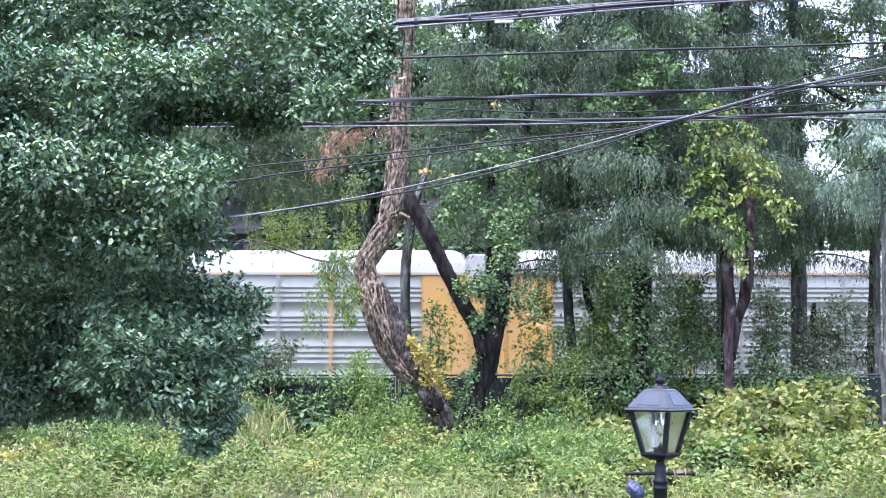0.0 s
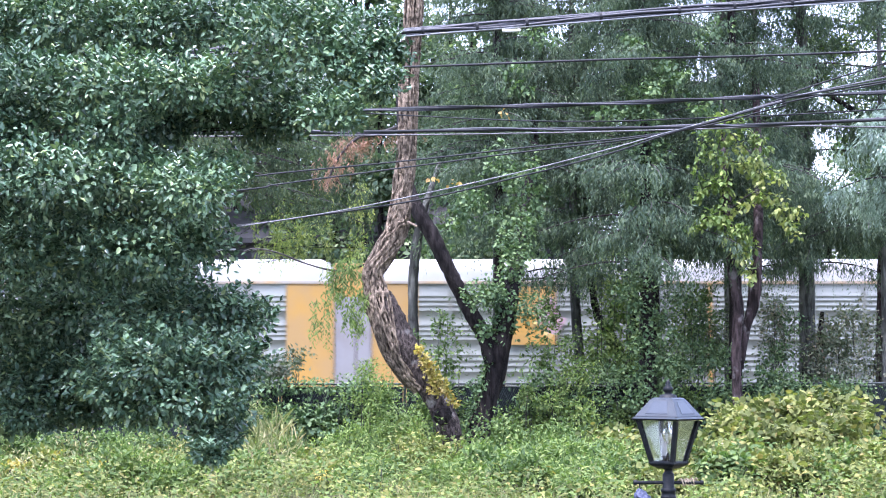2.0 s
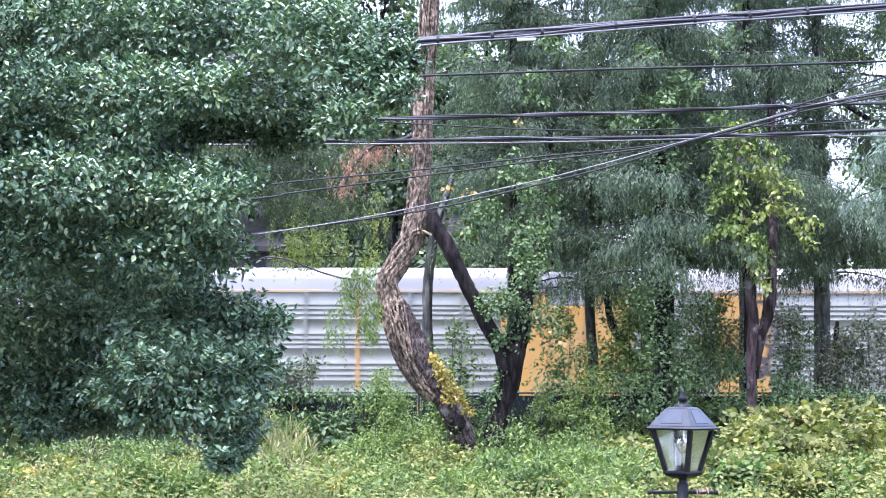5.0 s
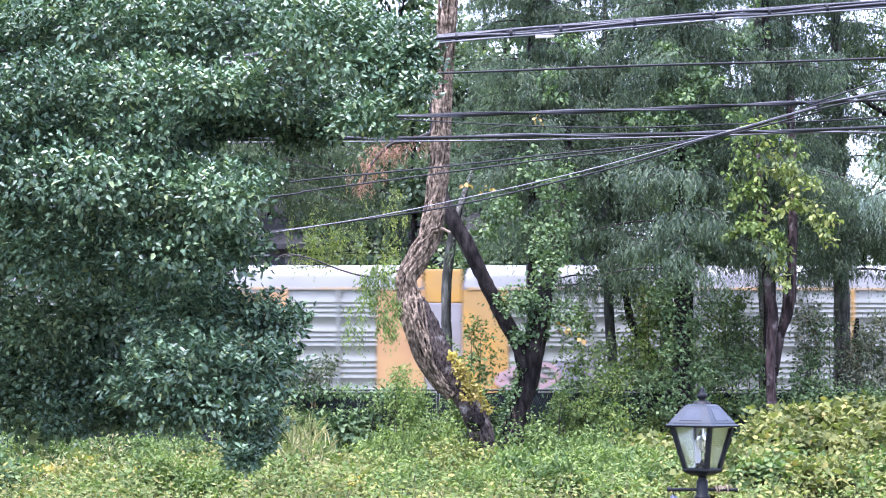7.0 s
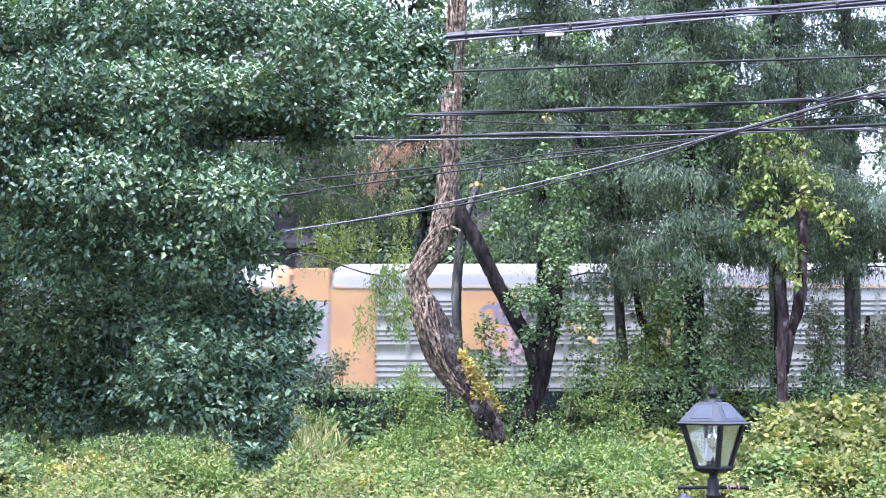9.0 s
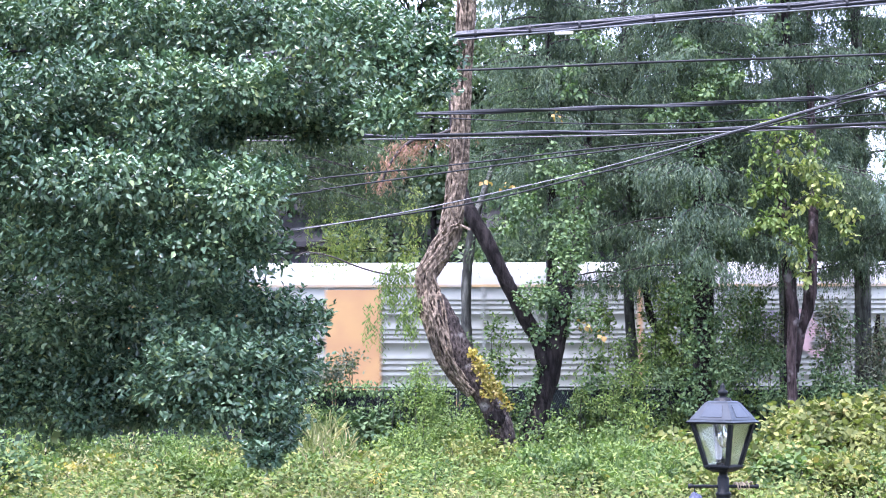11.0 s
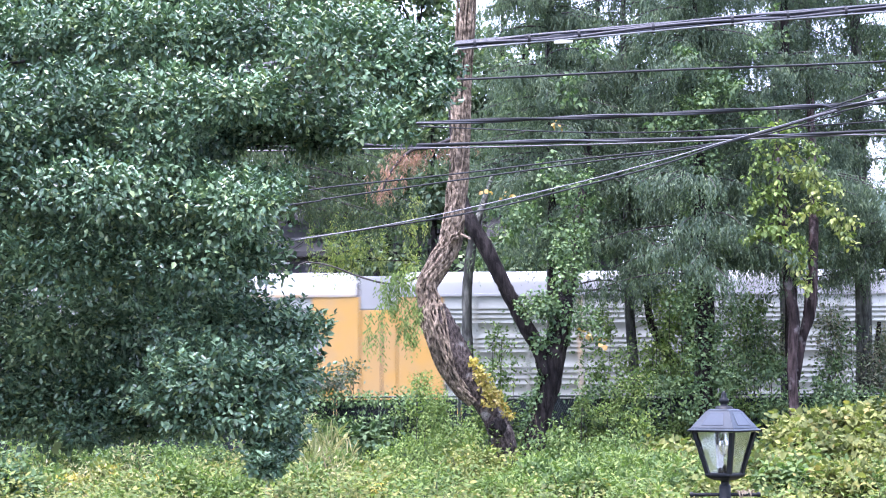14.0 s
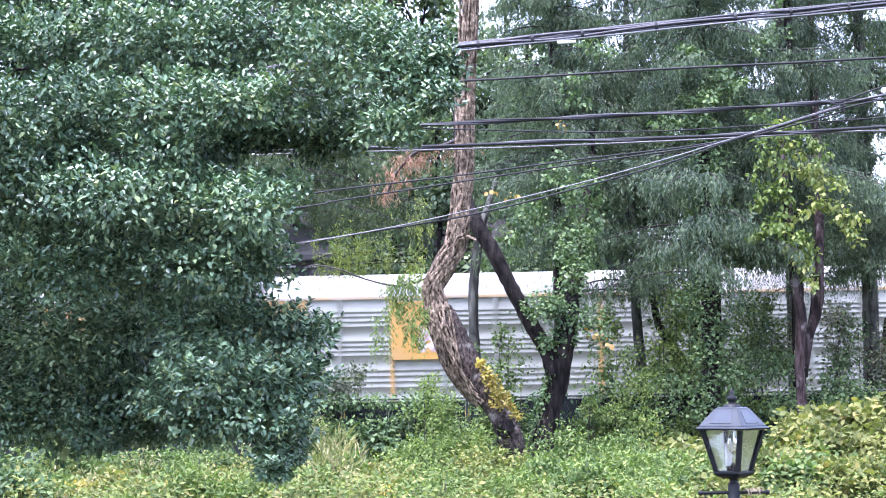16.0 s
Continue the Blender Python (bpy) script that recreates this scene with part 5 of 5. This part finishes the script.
def build_undergrowth():
    shrub("pale yellow-green bramble thicket", PALE, 201, 0.165, [((6.95, 33.50, 0.78), (1.1, 0.9, 0.62)), ((8.02, 34.00, 0.87), (1.0, 0.9, 0.6)), ((6.35, 34.00, 0.87), (0.6, 0.7, 0.6)), ((7.16, 34.50, 1.29), (0.8, 0.6, 0.5)), ((8.16, 35.00, 1.45), (0.8, 0.6, 0.45)), ((6.71, 35.00, 1.28), (0.6, 0.5, 0.45)), ((5.79, 33.00, 0.28), (0.7, 0.6, 0.5)), ((7.16, 32.60, 0.20), (1.2, 0.5, 0.5)), ((8.50, 33.00, 0.28), (0.9, 0.6, 0.6)), ((8.85, 36.00, 1.38), (0.8, 0.6, 0.4))], 300, 0.85)
    shrub("pale yellowing shrub beside the fence", PALE, 202, 0.17, [((4.27, 35.00, 0.73), (0.5, 0.5, 0.42)), ((3.88, 35.50, 0.83), (0.4, 0.4, 0.4))], 230, 0.8)
    shrub("soft green feathery shrub", BROADLEAF, 203, 0.10, [((2.98, 35.50, 0.60), (0.9, 0.6, 0.5)), ((3.55, 34.50, 0.42), (0.8, 0.6, 0.5)), ((2.17, 35.00, 0.40), (0.8, 0.6, 0.45)), ((3.23, 37.00, 0.95), (0.6, 0.4, 0.35))], 520, 0.4)
    shrub("bright green shrub at the crooked trunk", BRIGHT, 204, 0.10, [((-0.16, 37.00, 1.01), (0.75, 0.6, 0.6)), ((-0.52, 37.40, 1.71), (0.5, 0.4, 0.5)), ((-0.82, 37.60, 2.24), (0.25, 0.3, 0.3)), ((0.19, 36.60, 0.68), (0.6, 0.5, 0.45)), ((-1.08, 36.50, 0.80), (0.8, 0.5, 0.42))], 520, 0.42)
    shrub("green shrub between two trunks", BROADLEAF, 205, 0.11, [((1.41, 38.50, 0.61), (0.7, 0.5, 0.5)), ((2.14, 38.50, 0.98), (0.6, 0.4, 0.45)), ((0.86, 41.00, 2.60), (0.6, 0.4, 0.6)), ((0.86, 41.00, 3.38), (0.35, 0.3, 0.35)), ((0.74, 41.50, 1.82), (0.7, 0.4, 0.5)), ((-0.05, 41.50, 2.87), (0.4, 0.3, 0.5))], 430, 0.5)
    shrub("dark ivy and vines hanging on the fence", IVY, 206, 0.11, [((-3.01, 42.40, 1.02), (0.9, 0.3, 0.4)), ((-1.66, 42.40, 1.28), (0.9, 0.3, 0.5)), ((-2.21, 42.60, 1.95), (1.0, 0.3, 0.2)), ((-3.30, 42.60, 2.02), (0.7, 0.3, 0.25)), ((-1.13, 42.50, 1.95), (0.5, 0.3, 0.3))], 330, 0.6)
    shrub("brownish green vines over the fence top", BROWNISH, 207, 0.11, [((-3.04, 42.80, 2.36), (0.7, 0.4, 0.3)), ((-3.86, 42.80, 2.22), (0.6, 0.4, 0.35)), ((-2.67, 43.40, 2.64), (0.4, 0.3, 0.25))], 480, 0.6)
    shrub("green vines over the fence top", IVY, 208, 0.12, [((3.46, 42.60, 2.09), (0.9, 0.3, 0.25)), ((4.97, 42.80, 2.22), (0.8, 0.4, 0.3)), ((6.43, 42.60, 2.29), (0.9, 0.4, 0.35)), ((7.42, 42.80, 2.63), (0.7, 0.4, 0.4)), ((8.86, 42.60, 2.09), (0.9, 0.3, 0.3)), ((10.03, 42.40, 1.82), (0.9, 0.4, 0.4)), ((5.29, 42.20, 1.42), (0.5, 0.2, 0.3)), ((7.27, 42.00, 1.62), (0.5, 0.3, 0.3)), ((8.38, 41.60, 1.62), (0.6, 0.4, 0.3))], 420, 0.6)
    shrub("bright green sapling in front of the fence", BRIGHT, 209, 0.10, [((4.05, 42.40, 2.29), (0.45, 0.3, 0.35)), ((3.69, 42.20, 1.82), (0.3, 0.3, 0.4)), ((4.23, 42.20, 1.95), (0.3, 0.3, 0.3)), ((3.31, 41.60, 1.56), (0.5, 0.3, 0.3)), ((4.10, 41.00, 1.30), (0.6, 0.4, 0.35)), ((2.88, 42.00, 1.82), (0.35, 0.3, 0.3))], 520, 0.45)
    shrub("loose green brush beyond the fence", BROADLEAF, 210, 0.13, [((5.50, 46.00, 3.85), (0.8, 0.5, 0.9)), ((5.05, 46.00, 2.98), (0.6, 0.5, 0.5)), ((5.66, 46.00, 4.73), (0.5, 0.5, 0.7)), ((3.75, 46.00, 3.85), (0.35, 0.4, 0.7))], 330, 0.55)
    shrub("tangled green brush beyond the fence", BROADLEAF, 215, 0.12, [((7.40, 46.00, 3.56), (1.0, 0.6, 0.7)), ((6.95, 46.00, 2.69), (1.0, 0.6, 0.5)), ((7.56, 46.00, 4.29), (0.6, 0.5, 0.4)), ((7.83, 46.00, 2.83), (0.7, 0.5, 0.5))], 360, 0.55)
    shrub("green saplings beyond the fence", BROADLEAF, 216, 0.12, [((3.51, 45.00, 2.67), (0.6, 0.4, 0.5)), ((4.09, 45.00, 2.95), (0.4, 0.4, 0.5)), ((5.18, 44.60, 2.52), (0.7, 0.4, 0.4))], 330, 0.5)
    shrub("brown thinning brush beyond the fence", BROWNISH, 211, 0.12, [((9.73, 46.00, 3.12), (0.7, 0.6, 0.8)), ((11.19, 46.00, 3.12), (0.9, 0.6, 0.9)), ((9.60, 46.00, 3.85), (0.5, 0.5, 0.6)), ((8.13, 46.00, 3.27), (0.6, 0.5, 0.7)), ((11.07, 45.00, 2.10), (0.9, 0.6, 0.5))], 360, 0.5)
    shrub("dense green saplings beyond the fence", BRIGHT, 217, 0.13, [((5.02, 45.0, 4.9), (0.35, 0.4, 0.5)), ((5.4, 45.0, 4.2), (0.5, 0.4, 0.5)), ((5.2, 45.0, 3.1), (0.5, 0.4, 0.5)), ((5.6, 45.0, 2.6), (0.6, 0.4, 0.45)), ((6.0, 45.0, 3.2), (0.45, 0.4, 0.6)), ((4.7, 45.0, 2.55), (0.4, 0.3, 0.35))], 240, 0.6)
    shrub("thin leafy branches over the fence", IVY, 218, 0.12, [((7.0, 45.0, 4.3), (0.6, 0.4, 0.35)), ((7.5, 45.0, 3.7), (0.6, 0.4, 0.5)), ((7.2, 45.0, 3.0), (0.7, 0.4, 0.4)), ((7.9, 45.0, 2.8), (0.5, 0.4, 0.4)), ((9.5, 45.0, 2.8), (0.6, 0.4, 0.4)), ((9.8, 45.0, 3.6), (0.4, 0.4, 0.4)), ((9.3, 45.0, 2.4), (0.6, 0.4, 0.3))], 200, 0.55)
    shrub("dull brown-green brush beyond the fence", BROWNISH, 219, 0.11, [((10.9, 45.3, 3.1), (0.5, 0.4, 0.5)), ((11.4, 45.3, 3.7), (0.6, 0.4, 0.4)), ((12.0, 45.3, 3.3), (0.7, 0.4, 0.6)), ((11.4, 45.3, 2.6), (0.8, 0.4, 0.4)), ((12.1, 45.3, 2.5), (0.7, 0.4, 0.4)), ((10.6, 45.3, 2.5), (0.5, 0.4, 0.35))], 330, 0.5)
    shrub("green weeds under the holly", BROADLEAF, 213, 0.11, [((-5.78, 33.00, 0.90), (1.0, 0.6, 0.35)), ((-7.03, 33.50, 0.89), (0.8, 0.6, 0.4)), ((-4.88, 34.00, 0.87), (0.8, 0.6, 0.35)), ((-7.77, 33.00, 1.11), (0.7, 0.6, 0.5)), ((-7.60, 31.50, 0.25), (0.6, 0.5, 0.4))], 420, 0.4)
    rng = np.random.default_rng(260)
    kinds = (("low green shrub on the rough ground", BROADLEAF, 0.4), ("leafy bright green weeds on the rough ground", BRIGHT, 0.45), ("pale yellowing bramble on the rough ground", PALE, 0.6), ("dark green vines in front of the fence", IVY, 0.65))
    for k in range(44):
        x, y = -4.4 + 15.4 * ((k * 0.618) % 1.0), 35.2 + 8.2 * ((k * 0.414) % 1.0)
        label, mat, slim = kinds[(3 if k % 2 else 1) if y > 40.4 else int(rng.integers(0, 3))]
        h = rng.uniform(0.5, 1.05) if y < 40.4 else rng.uniform(0.9, 1.7)
        if y > 40.4:
            y = rng.uniform(41.9, 42.5)
        shrub(label, mat, 270 + k, rng.uniform(0.11, 0.18), [((x + rng.normal(0, 0.35), y + rng.normal(0, 0.2), h * rng.uniform(0.35, 0.75)), (rng.uniform(0.35, 0.75), 0.4, h * rng.uniform(0.28, 0.45))) for q in range(3)], 240, slim)
    for k in range(30):
        x, y = -4.6 + 15.6 * ((k * 0.618 + 0.4) % 1.0), rng.uniform(42.0, 42.6)
        shrub(*(("ivy and vines hanging on the chain-link fence", IVY) if k % 5 < 3 else ("fresh green vines climbing the chain-link fence", BRIGHT)), 700 + k, 0.09, [((x + rng.normal(0, 0.4), y, rng.uniform(0.4, 1.9)), (rng.uniform(0.3, 0.7), 0.16, rng.uniform(0.2, 0.45))) for q in range(3)], 300, 0.65)
    for k in range(96):
        x, y = -9.0 + 18.0 * ((k * 0.618 + 0.2) % 1.0), 30.2 + 5.4 * ((k * 0.414 + 0.1) % 1.0)
        pick = int(rng.integers(0, 5))
        label, mat, slim = (("low green weed clump in the rough meadow", BROADLEAF, 0.4), ("bright green weed clump in the rough meadow", BRIGHT, 0.42), ("yellowing weed clump in the rough meadow", PALE, 0.55),
                            ("dry yellow weed clump in the rough meadow", STRAW, 0.3), ("yellowing weed clump in the rough meadow", PALE, 0.5))[pick]
        h = rng.uniform(0.25, 1.0)
        shrub(label, mat, 330 + k, rng.uniform(0.09, 0.16), [((x + rng.normal(0, 0.25), y + rng.normal(0, 0.15), h * rng.uniform(0.4, 0.7)), (rng.uniform(0.2, 0.5), 0.3, h * rng.uniform(0.4, 0.6))) for q in range(2)], 260, slim, group="weeds in the meadow")
    for k in range(58):
        x, y = 1.0 + 8.4 * ((k * 0.618 + 0.35) % 1.0), 29.6 + 3.6 * ((k * 0.414 + 0.3) % 1.0)
        label, mat, slim = (("pale yellow-green bramble clump", PALE, 0.8), ("dull green bramble clump", BROADLEAF, 0.75), ("pale yellow-green bramble clump", PALE, 0.8))[k % 3]
        if x < 4.5:
            label, mat, slim = (("feathery green weed clump", BRIGHT, 0.32), ("soft green weed clump", BROADLEAF, 0.4))[k % 2]
        h = rng.uniform(0.45, 0.95)
        shrub(label, mat, 800 + k, rng.uniform(0.13, 0.17), [((x + rng.normal(0, 0.3), y + rng.normal(0, 0.2), h * rng.uniform(0.4, 0.8)), (rng.uniform(0.3, 0.55), 0.35, h * rng.uniform(0.3, 0.45))) for q in range(3)], 230, slim, group="brambles and weeds by the lamp")
    for k in range(26):
        x, y = -7.6 + 5.2 * ((k * 0.618 + 0.15) % 1.0), 30.0 + 4.6 * ((k * 0.414 + 0.2) % 1.0)
        label, mat, slim = (("feathery green weeds under the holly", BRIGHT, 0.3), ("leafy green weeds under the holly", BROADLEAF, 0.5))[k % 2]
        h = rng.uniform(0.4, 0.9)
        shrub(label, mat, 860 + k, rng.uniform(0.11, 0.16), [((x + rng.normal(0, 0.3), y + rng.normal(0, 0.2), h * rng.uniform(0.4, 0.8)), (rng.uniform(0.25, 0.5), 0.3, h * rng.uniform(0.3, 0.45))) for q in range(3)], 260, slim, group="weeds in the meadow")
    shrub("yellow leaves among the weeds under the holly", YELLOW, 398, 0.11, [((-6.31, 32.00, 0.68), (0.25, 0.3, 0.12)), ((-6.81, 31.50, 0.55), (0.3, 0.3, 0.1)), ((-5.31, 31.50, 0.50), (0.2, 0.3, 0.08)), ((-1.43, 31.50, 0.40), (0.2, 0.3, 0.06)), ((3.64, 31.50, 0.35), (0.2, 0.3, 0.06))], 260)
    shrub("dark green weeds at the meadow edge", IVY, 399, 0.15, [((-7.05, 27.5, 0.81), (0.35, 0.3, 0.3)), ((-6.7, 27.5, 0.67), (0.35, 0.3, 0.3)), ((-7.48, 27.8, 1.0), (0.35, 0.3, 0.3))], 300, 0.55, group="weeds in the meadow")
    shrub("tuft of dry straw-coloured grass", STRAW, 397, 0.42, [((-2.56, 33.0, 0.96), (0.3, 0.25, 0.2)), ((-2.38, 33.4, 1.05), (0.3, 0.25, 0.2)), ((-2.68, 32.6, 0.82), (0.3, 0.25, 0.2)), ((-2.18, 32.8, 0.81), (0.3, 0.25, 0.2))], 75, 0.06, droop=-1.6, stems=DRY_STEM, group="weeds in the meadow")
    shrub("dry brown weeds in front of the fence", STRAW, 214, 0.14, [((-2.93, 38.00, 0.75), (0.5, 0.4, 0.4)), ((-3.26, 39.00, 1.33), (0.25, 0.3, 0.4))], 260, 0.12, stems=DRY_STEM)


def build_ground_cover():
    """Low weeds and grass over the rough meadow."""
    rng = np.random.default_rng(300)
    for name, label, mat, n, size, slim, lift, span in (
            ("weeds", "low green weeds over the rough ground", BRIGHT, 60000, 0.10, 0.42, 0.5, (-11, 11)),
            ("yellow_weeds", "yellowing low weeds over the rough ground", PALE, 80000, 0.095, 0.5, 0.5, (-11, 11)),
            ("grass", "long dry grass over the rough ground", STRAW, 14000, 0.26, 0.04, 0.18, (-11, 11))):
        f = Foliage(n)
        x, y = f.rng.uniform(*span, n), 26.0 + 16.5 * f.rng.random(n) ** 1.5
        keep = np.sin(x * 1.7 + 1.3 * np.sin(y * 1.1 + size * 40)) + np.sin(y * 1.9 + x * 0.6 + slim * 9) + f.rng.normal(0, 0.6, n) > 0.0
        x, y = x[keep], y[keep]
        n = len(x)
        hump = 0.35 + 0.75 * np.sin(x * 2.3 + 2 * np.sin(y * 1.3)) * np.sin(y * 2.1 + x) + 0.25 * np.sin(x * 6.1 + y * 4.7)
        hump = np.clip(hump * 1.15, -0.35, 1.4)
        at = np.stack([x, y, ground_height(x, y) + lift * f.rng.random(n) ** 0.8 * (0.45 + hump)], 1)
        if name == "grass":
            at[:, 2] = ground_height(x, y) + 0.1 * f.rng.random(n)
            way = f.rng.normal(0, 0.45, (n, 3)) + (0, 0, 1.0)
            face = f.rng.normal(0, 1, (n, 3)) + (0, -1, 0.2)
        else:
            way = f.rng.normal(0, 1, (n, 3)) * (1, 1, 0.5) + (0, 0, 0.1)
            face = f.rng.normal(0, 0.5, (n, 3)) + (0, -0.3, 0.9)
        L = size * f.rng.uniform(0.6, 1.4, n)
        f.add(at, way, face, L, L * slim, True)
        tagged(new(name, f.mesh(name, mat)), label, name.replace("_", " "), kind="stuff")


# ---- beyond the railway ----
def build_far_side():
    rng = np.random.default_rng(400)
    for k in range(34):
        x = -34 + k * 2.05 + rng.normal(0, 0.8)
        y = rng.uniform(76, 100)
        if -10.5 < x < -4.0:
            y = rng.uniform(99, 106)
        h = rng.uniform(13, 21) * (1.0 if x < 2 else 1.12 if x < 11 else 0.93)
        clumps = []
        for q in range(15):
            a, zz = rng.uniform(0, 6.28), rng.uniform(0.25, 1.0)
            rr = rng.uniform(0.4, 2.6) * (1.15 - 0.5 * zz)
            clumps.append(((x + rr * np.cos(a), y + rr * np.sin(a), h * zz), (rng.uniform(0.9, 1.7), 1.3, rng.uniform(0.8, 1.5))))
        leafy_tree((x, y, 0), h * 0.9, clumps, FAR_GREEN, 410 + k, 0.34, 130, "distant green tree beyond the railway", "trees beyond the railway", 0.6, 0.2)
    for x, y, h in ((-3.4, 86.0, 25.0), (-2.0, 90.0, 24.0), (-5.4, 88.0, 24.0), (3.2, 82.0, 17.0), (-1.2, 84.0, 18.0), (5.6, 79.0, 15.0), (2.4, 92.0, 25.0), (3.6, 95.0, 24.0), (-8.6, 90.0, 21.0), (-6.2, 92.0, 22.0)):
        clumps = [((x + rng.normal(0, 1.4), y + rng.normal(0, 1.0), h * rng.uniform(0.35, 1.0)), (1.5, 1.2, 1.3)) for q in range(16)]
        leafy_tree((x, y, 0), h * 0.9, clumps, FAR_GREEN, 500 + int(y + h), 0.34, 130, "distant green tree beyond the railway", "trees beyond the railway", 0.6, 0.2)
    for k in range(12):
        x = -26 + k * 4.6
        clumps = [((x + rng.normal(0, 1.2), 68 + rng.normal(0, 0.6), rng.uniform(0.6, 2.4)), (1.6, 1.0, 1.2)) for q in range(4)]
        shrub("dense green brush beyond the railway", FAR_GREEN, 450 + k, 0.3, clumps, 90, 0.6, group="brush beyond the railway")
    lime = [((-3.40, 47.60, 5.97), (0.35, 0.3, 0.6)), ((-3.58, 47.60, 5.52), (0.3, 0.3, 0.35)), ((-2.80, 47.60, 5.97), (0.4, 0.3, 0.5)), ((-2.11, 47.60, 5.75), (0.3, 0.3, 0.4)), ((-2.94, 47.60, 5.41), (0.35, 0.3, 0.2)), ((-1.28, 47.60, 5.67), (0.3, 0.3, 0.4)), ((-3.18, 47.60, 6.81), (0.35, 0.3, 0.5)), ((-2.19, 47.60, 6.36), (0.3, 0.3, 0.3)), ((-4.02, 47.60, 7.43), (0.3, 0.3, 0.4))]
    weeping = leafy_tree((-5.19, 47.6, 0), 5.8, lime, LIME, 480, 0.11, 950, "yellow-green weeping tree behind the fence", "", 0.3, 0.028)
    sprays = Foliage(482)
    lo, hi = (-4.05, 47.20, 5.49), (-0.82, 47.80, 7.45)
    for k in range(300):
        p = (sprays.rng.uniform(lo[0], hi[0]), sprays.rng.uniform(lo[1], hi[1]), lo[2] + (hi[2] - lo[2]) * sprays.rng.random() ** 0.8)
        if np.sin(p[0] * 4.1) + np.sin(p[0] * 9.3 + 1.0) + np.sin(p[2] * 3.0 + p[0]) > -0.2:
            sprays.hang(p, sprays.rng.uniform(0.2, 0.6), 0.12, 13, 0.6, 0.3)
    foliage_part(weeping, "hanging_sprays", sprays, LIME, "yellow-green hanging sprays")


def build_house():
    x0, x1, y0, top = -11.0, 8.0, 88.0, 9.4
    house = thing("house", (0, 0, 0), "dark violet-grey house beyond the railway with white sills", "house")
    part("wall", boxed((x0, y0, -0.1), (x1, y0 + 9, top), 0.02), house, "dark violet-grey siding", SIDING)
    roof = bmesh.new()
    prof = [(y0 - 0.6, top - 0.1), (y0 + 4.5, top + 3.0), (y0 + 9.6, top - 0.1), (y0 + 9.6, top - 0.35), (y0 - 0.6, top - 0.35)]
    ends = [[roof.verts.new((x, a, b)) for a, b in prof] for x in (x0 - 0.5, x1 + 0.5)]
    for k in range(5):
        roof.faces.new((ends[0][k], ends[0][(k + 1) % 5], ends[1][(k + 1) % 5], ends[1][k]))
    roof.faces.new(ends[0][::-1])
    roof.faces.new(ends[1])
    part("roof", roof, house, "dark shingle roof", ROOF_DARK)
    for x in (-9.6, -7.6, -3.0, 0.2, 3.0, 5.6):
        for z in (4.6, 7.2):
            win = part("window", boxed((x, y0 - 0.03, z), (x + 1.1, y0 + 0.02, z + 1.5), 0.01), house, "dark window", DARK_PANE)
            part("sill", boxed((x - 0.12, y0 - 0.14, z - 0.12), (x + 1.22, y0 + 0.0, z), 0.01), win, "white sill", TRIM)
            part("lintel", boxed((x - 0.12, y0 - 0.08, z + 1.5), (x + 1.22, y0 + 0.0, z + 1.6), 0.01), win, "white trim", TRIM)


build_ground()
build_track()
build_fence()
build_house()
build_far_side()
train = build_train()
build_holly()
build_conifers()
build_twisted_tree()
build_forked_tree()
build_ivy_tree()
build_twin_tree()
build_back_trunks()
build_undergrowth()
build_ground_cover()
build_poles()
build_cables()
build_lamp()
build_lamp_hangings()
build_sign()
motions()
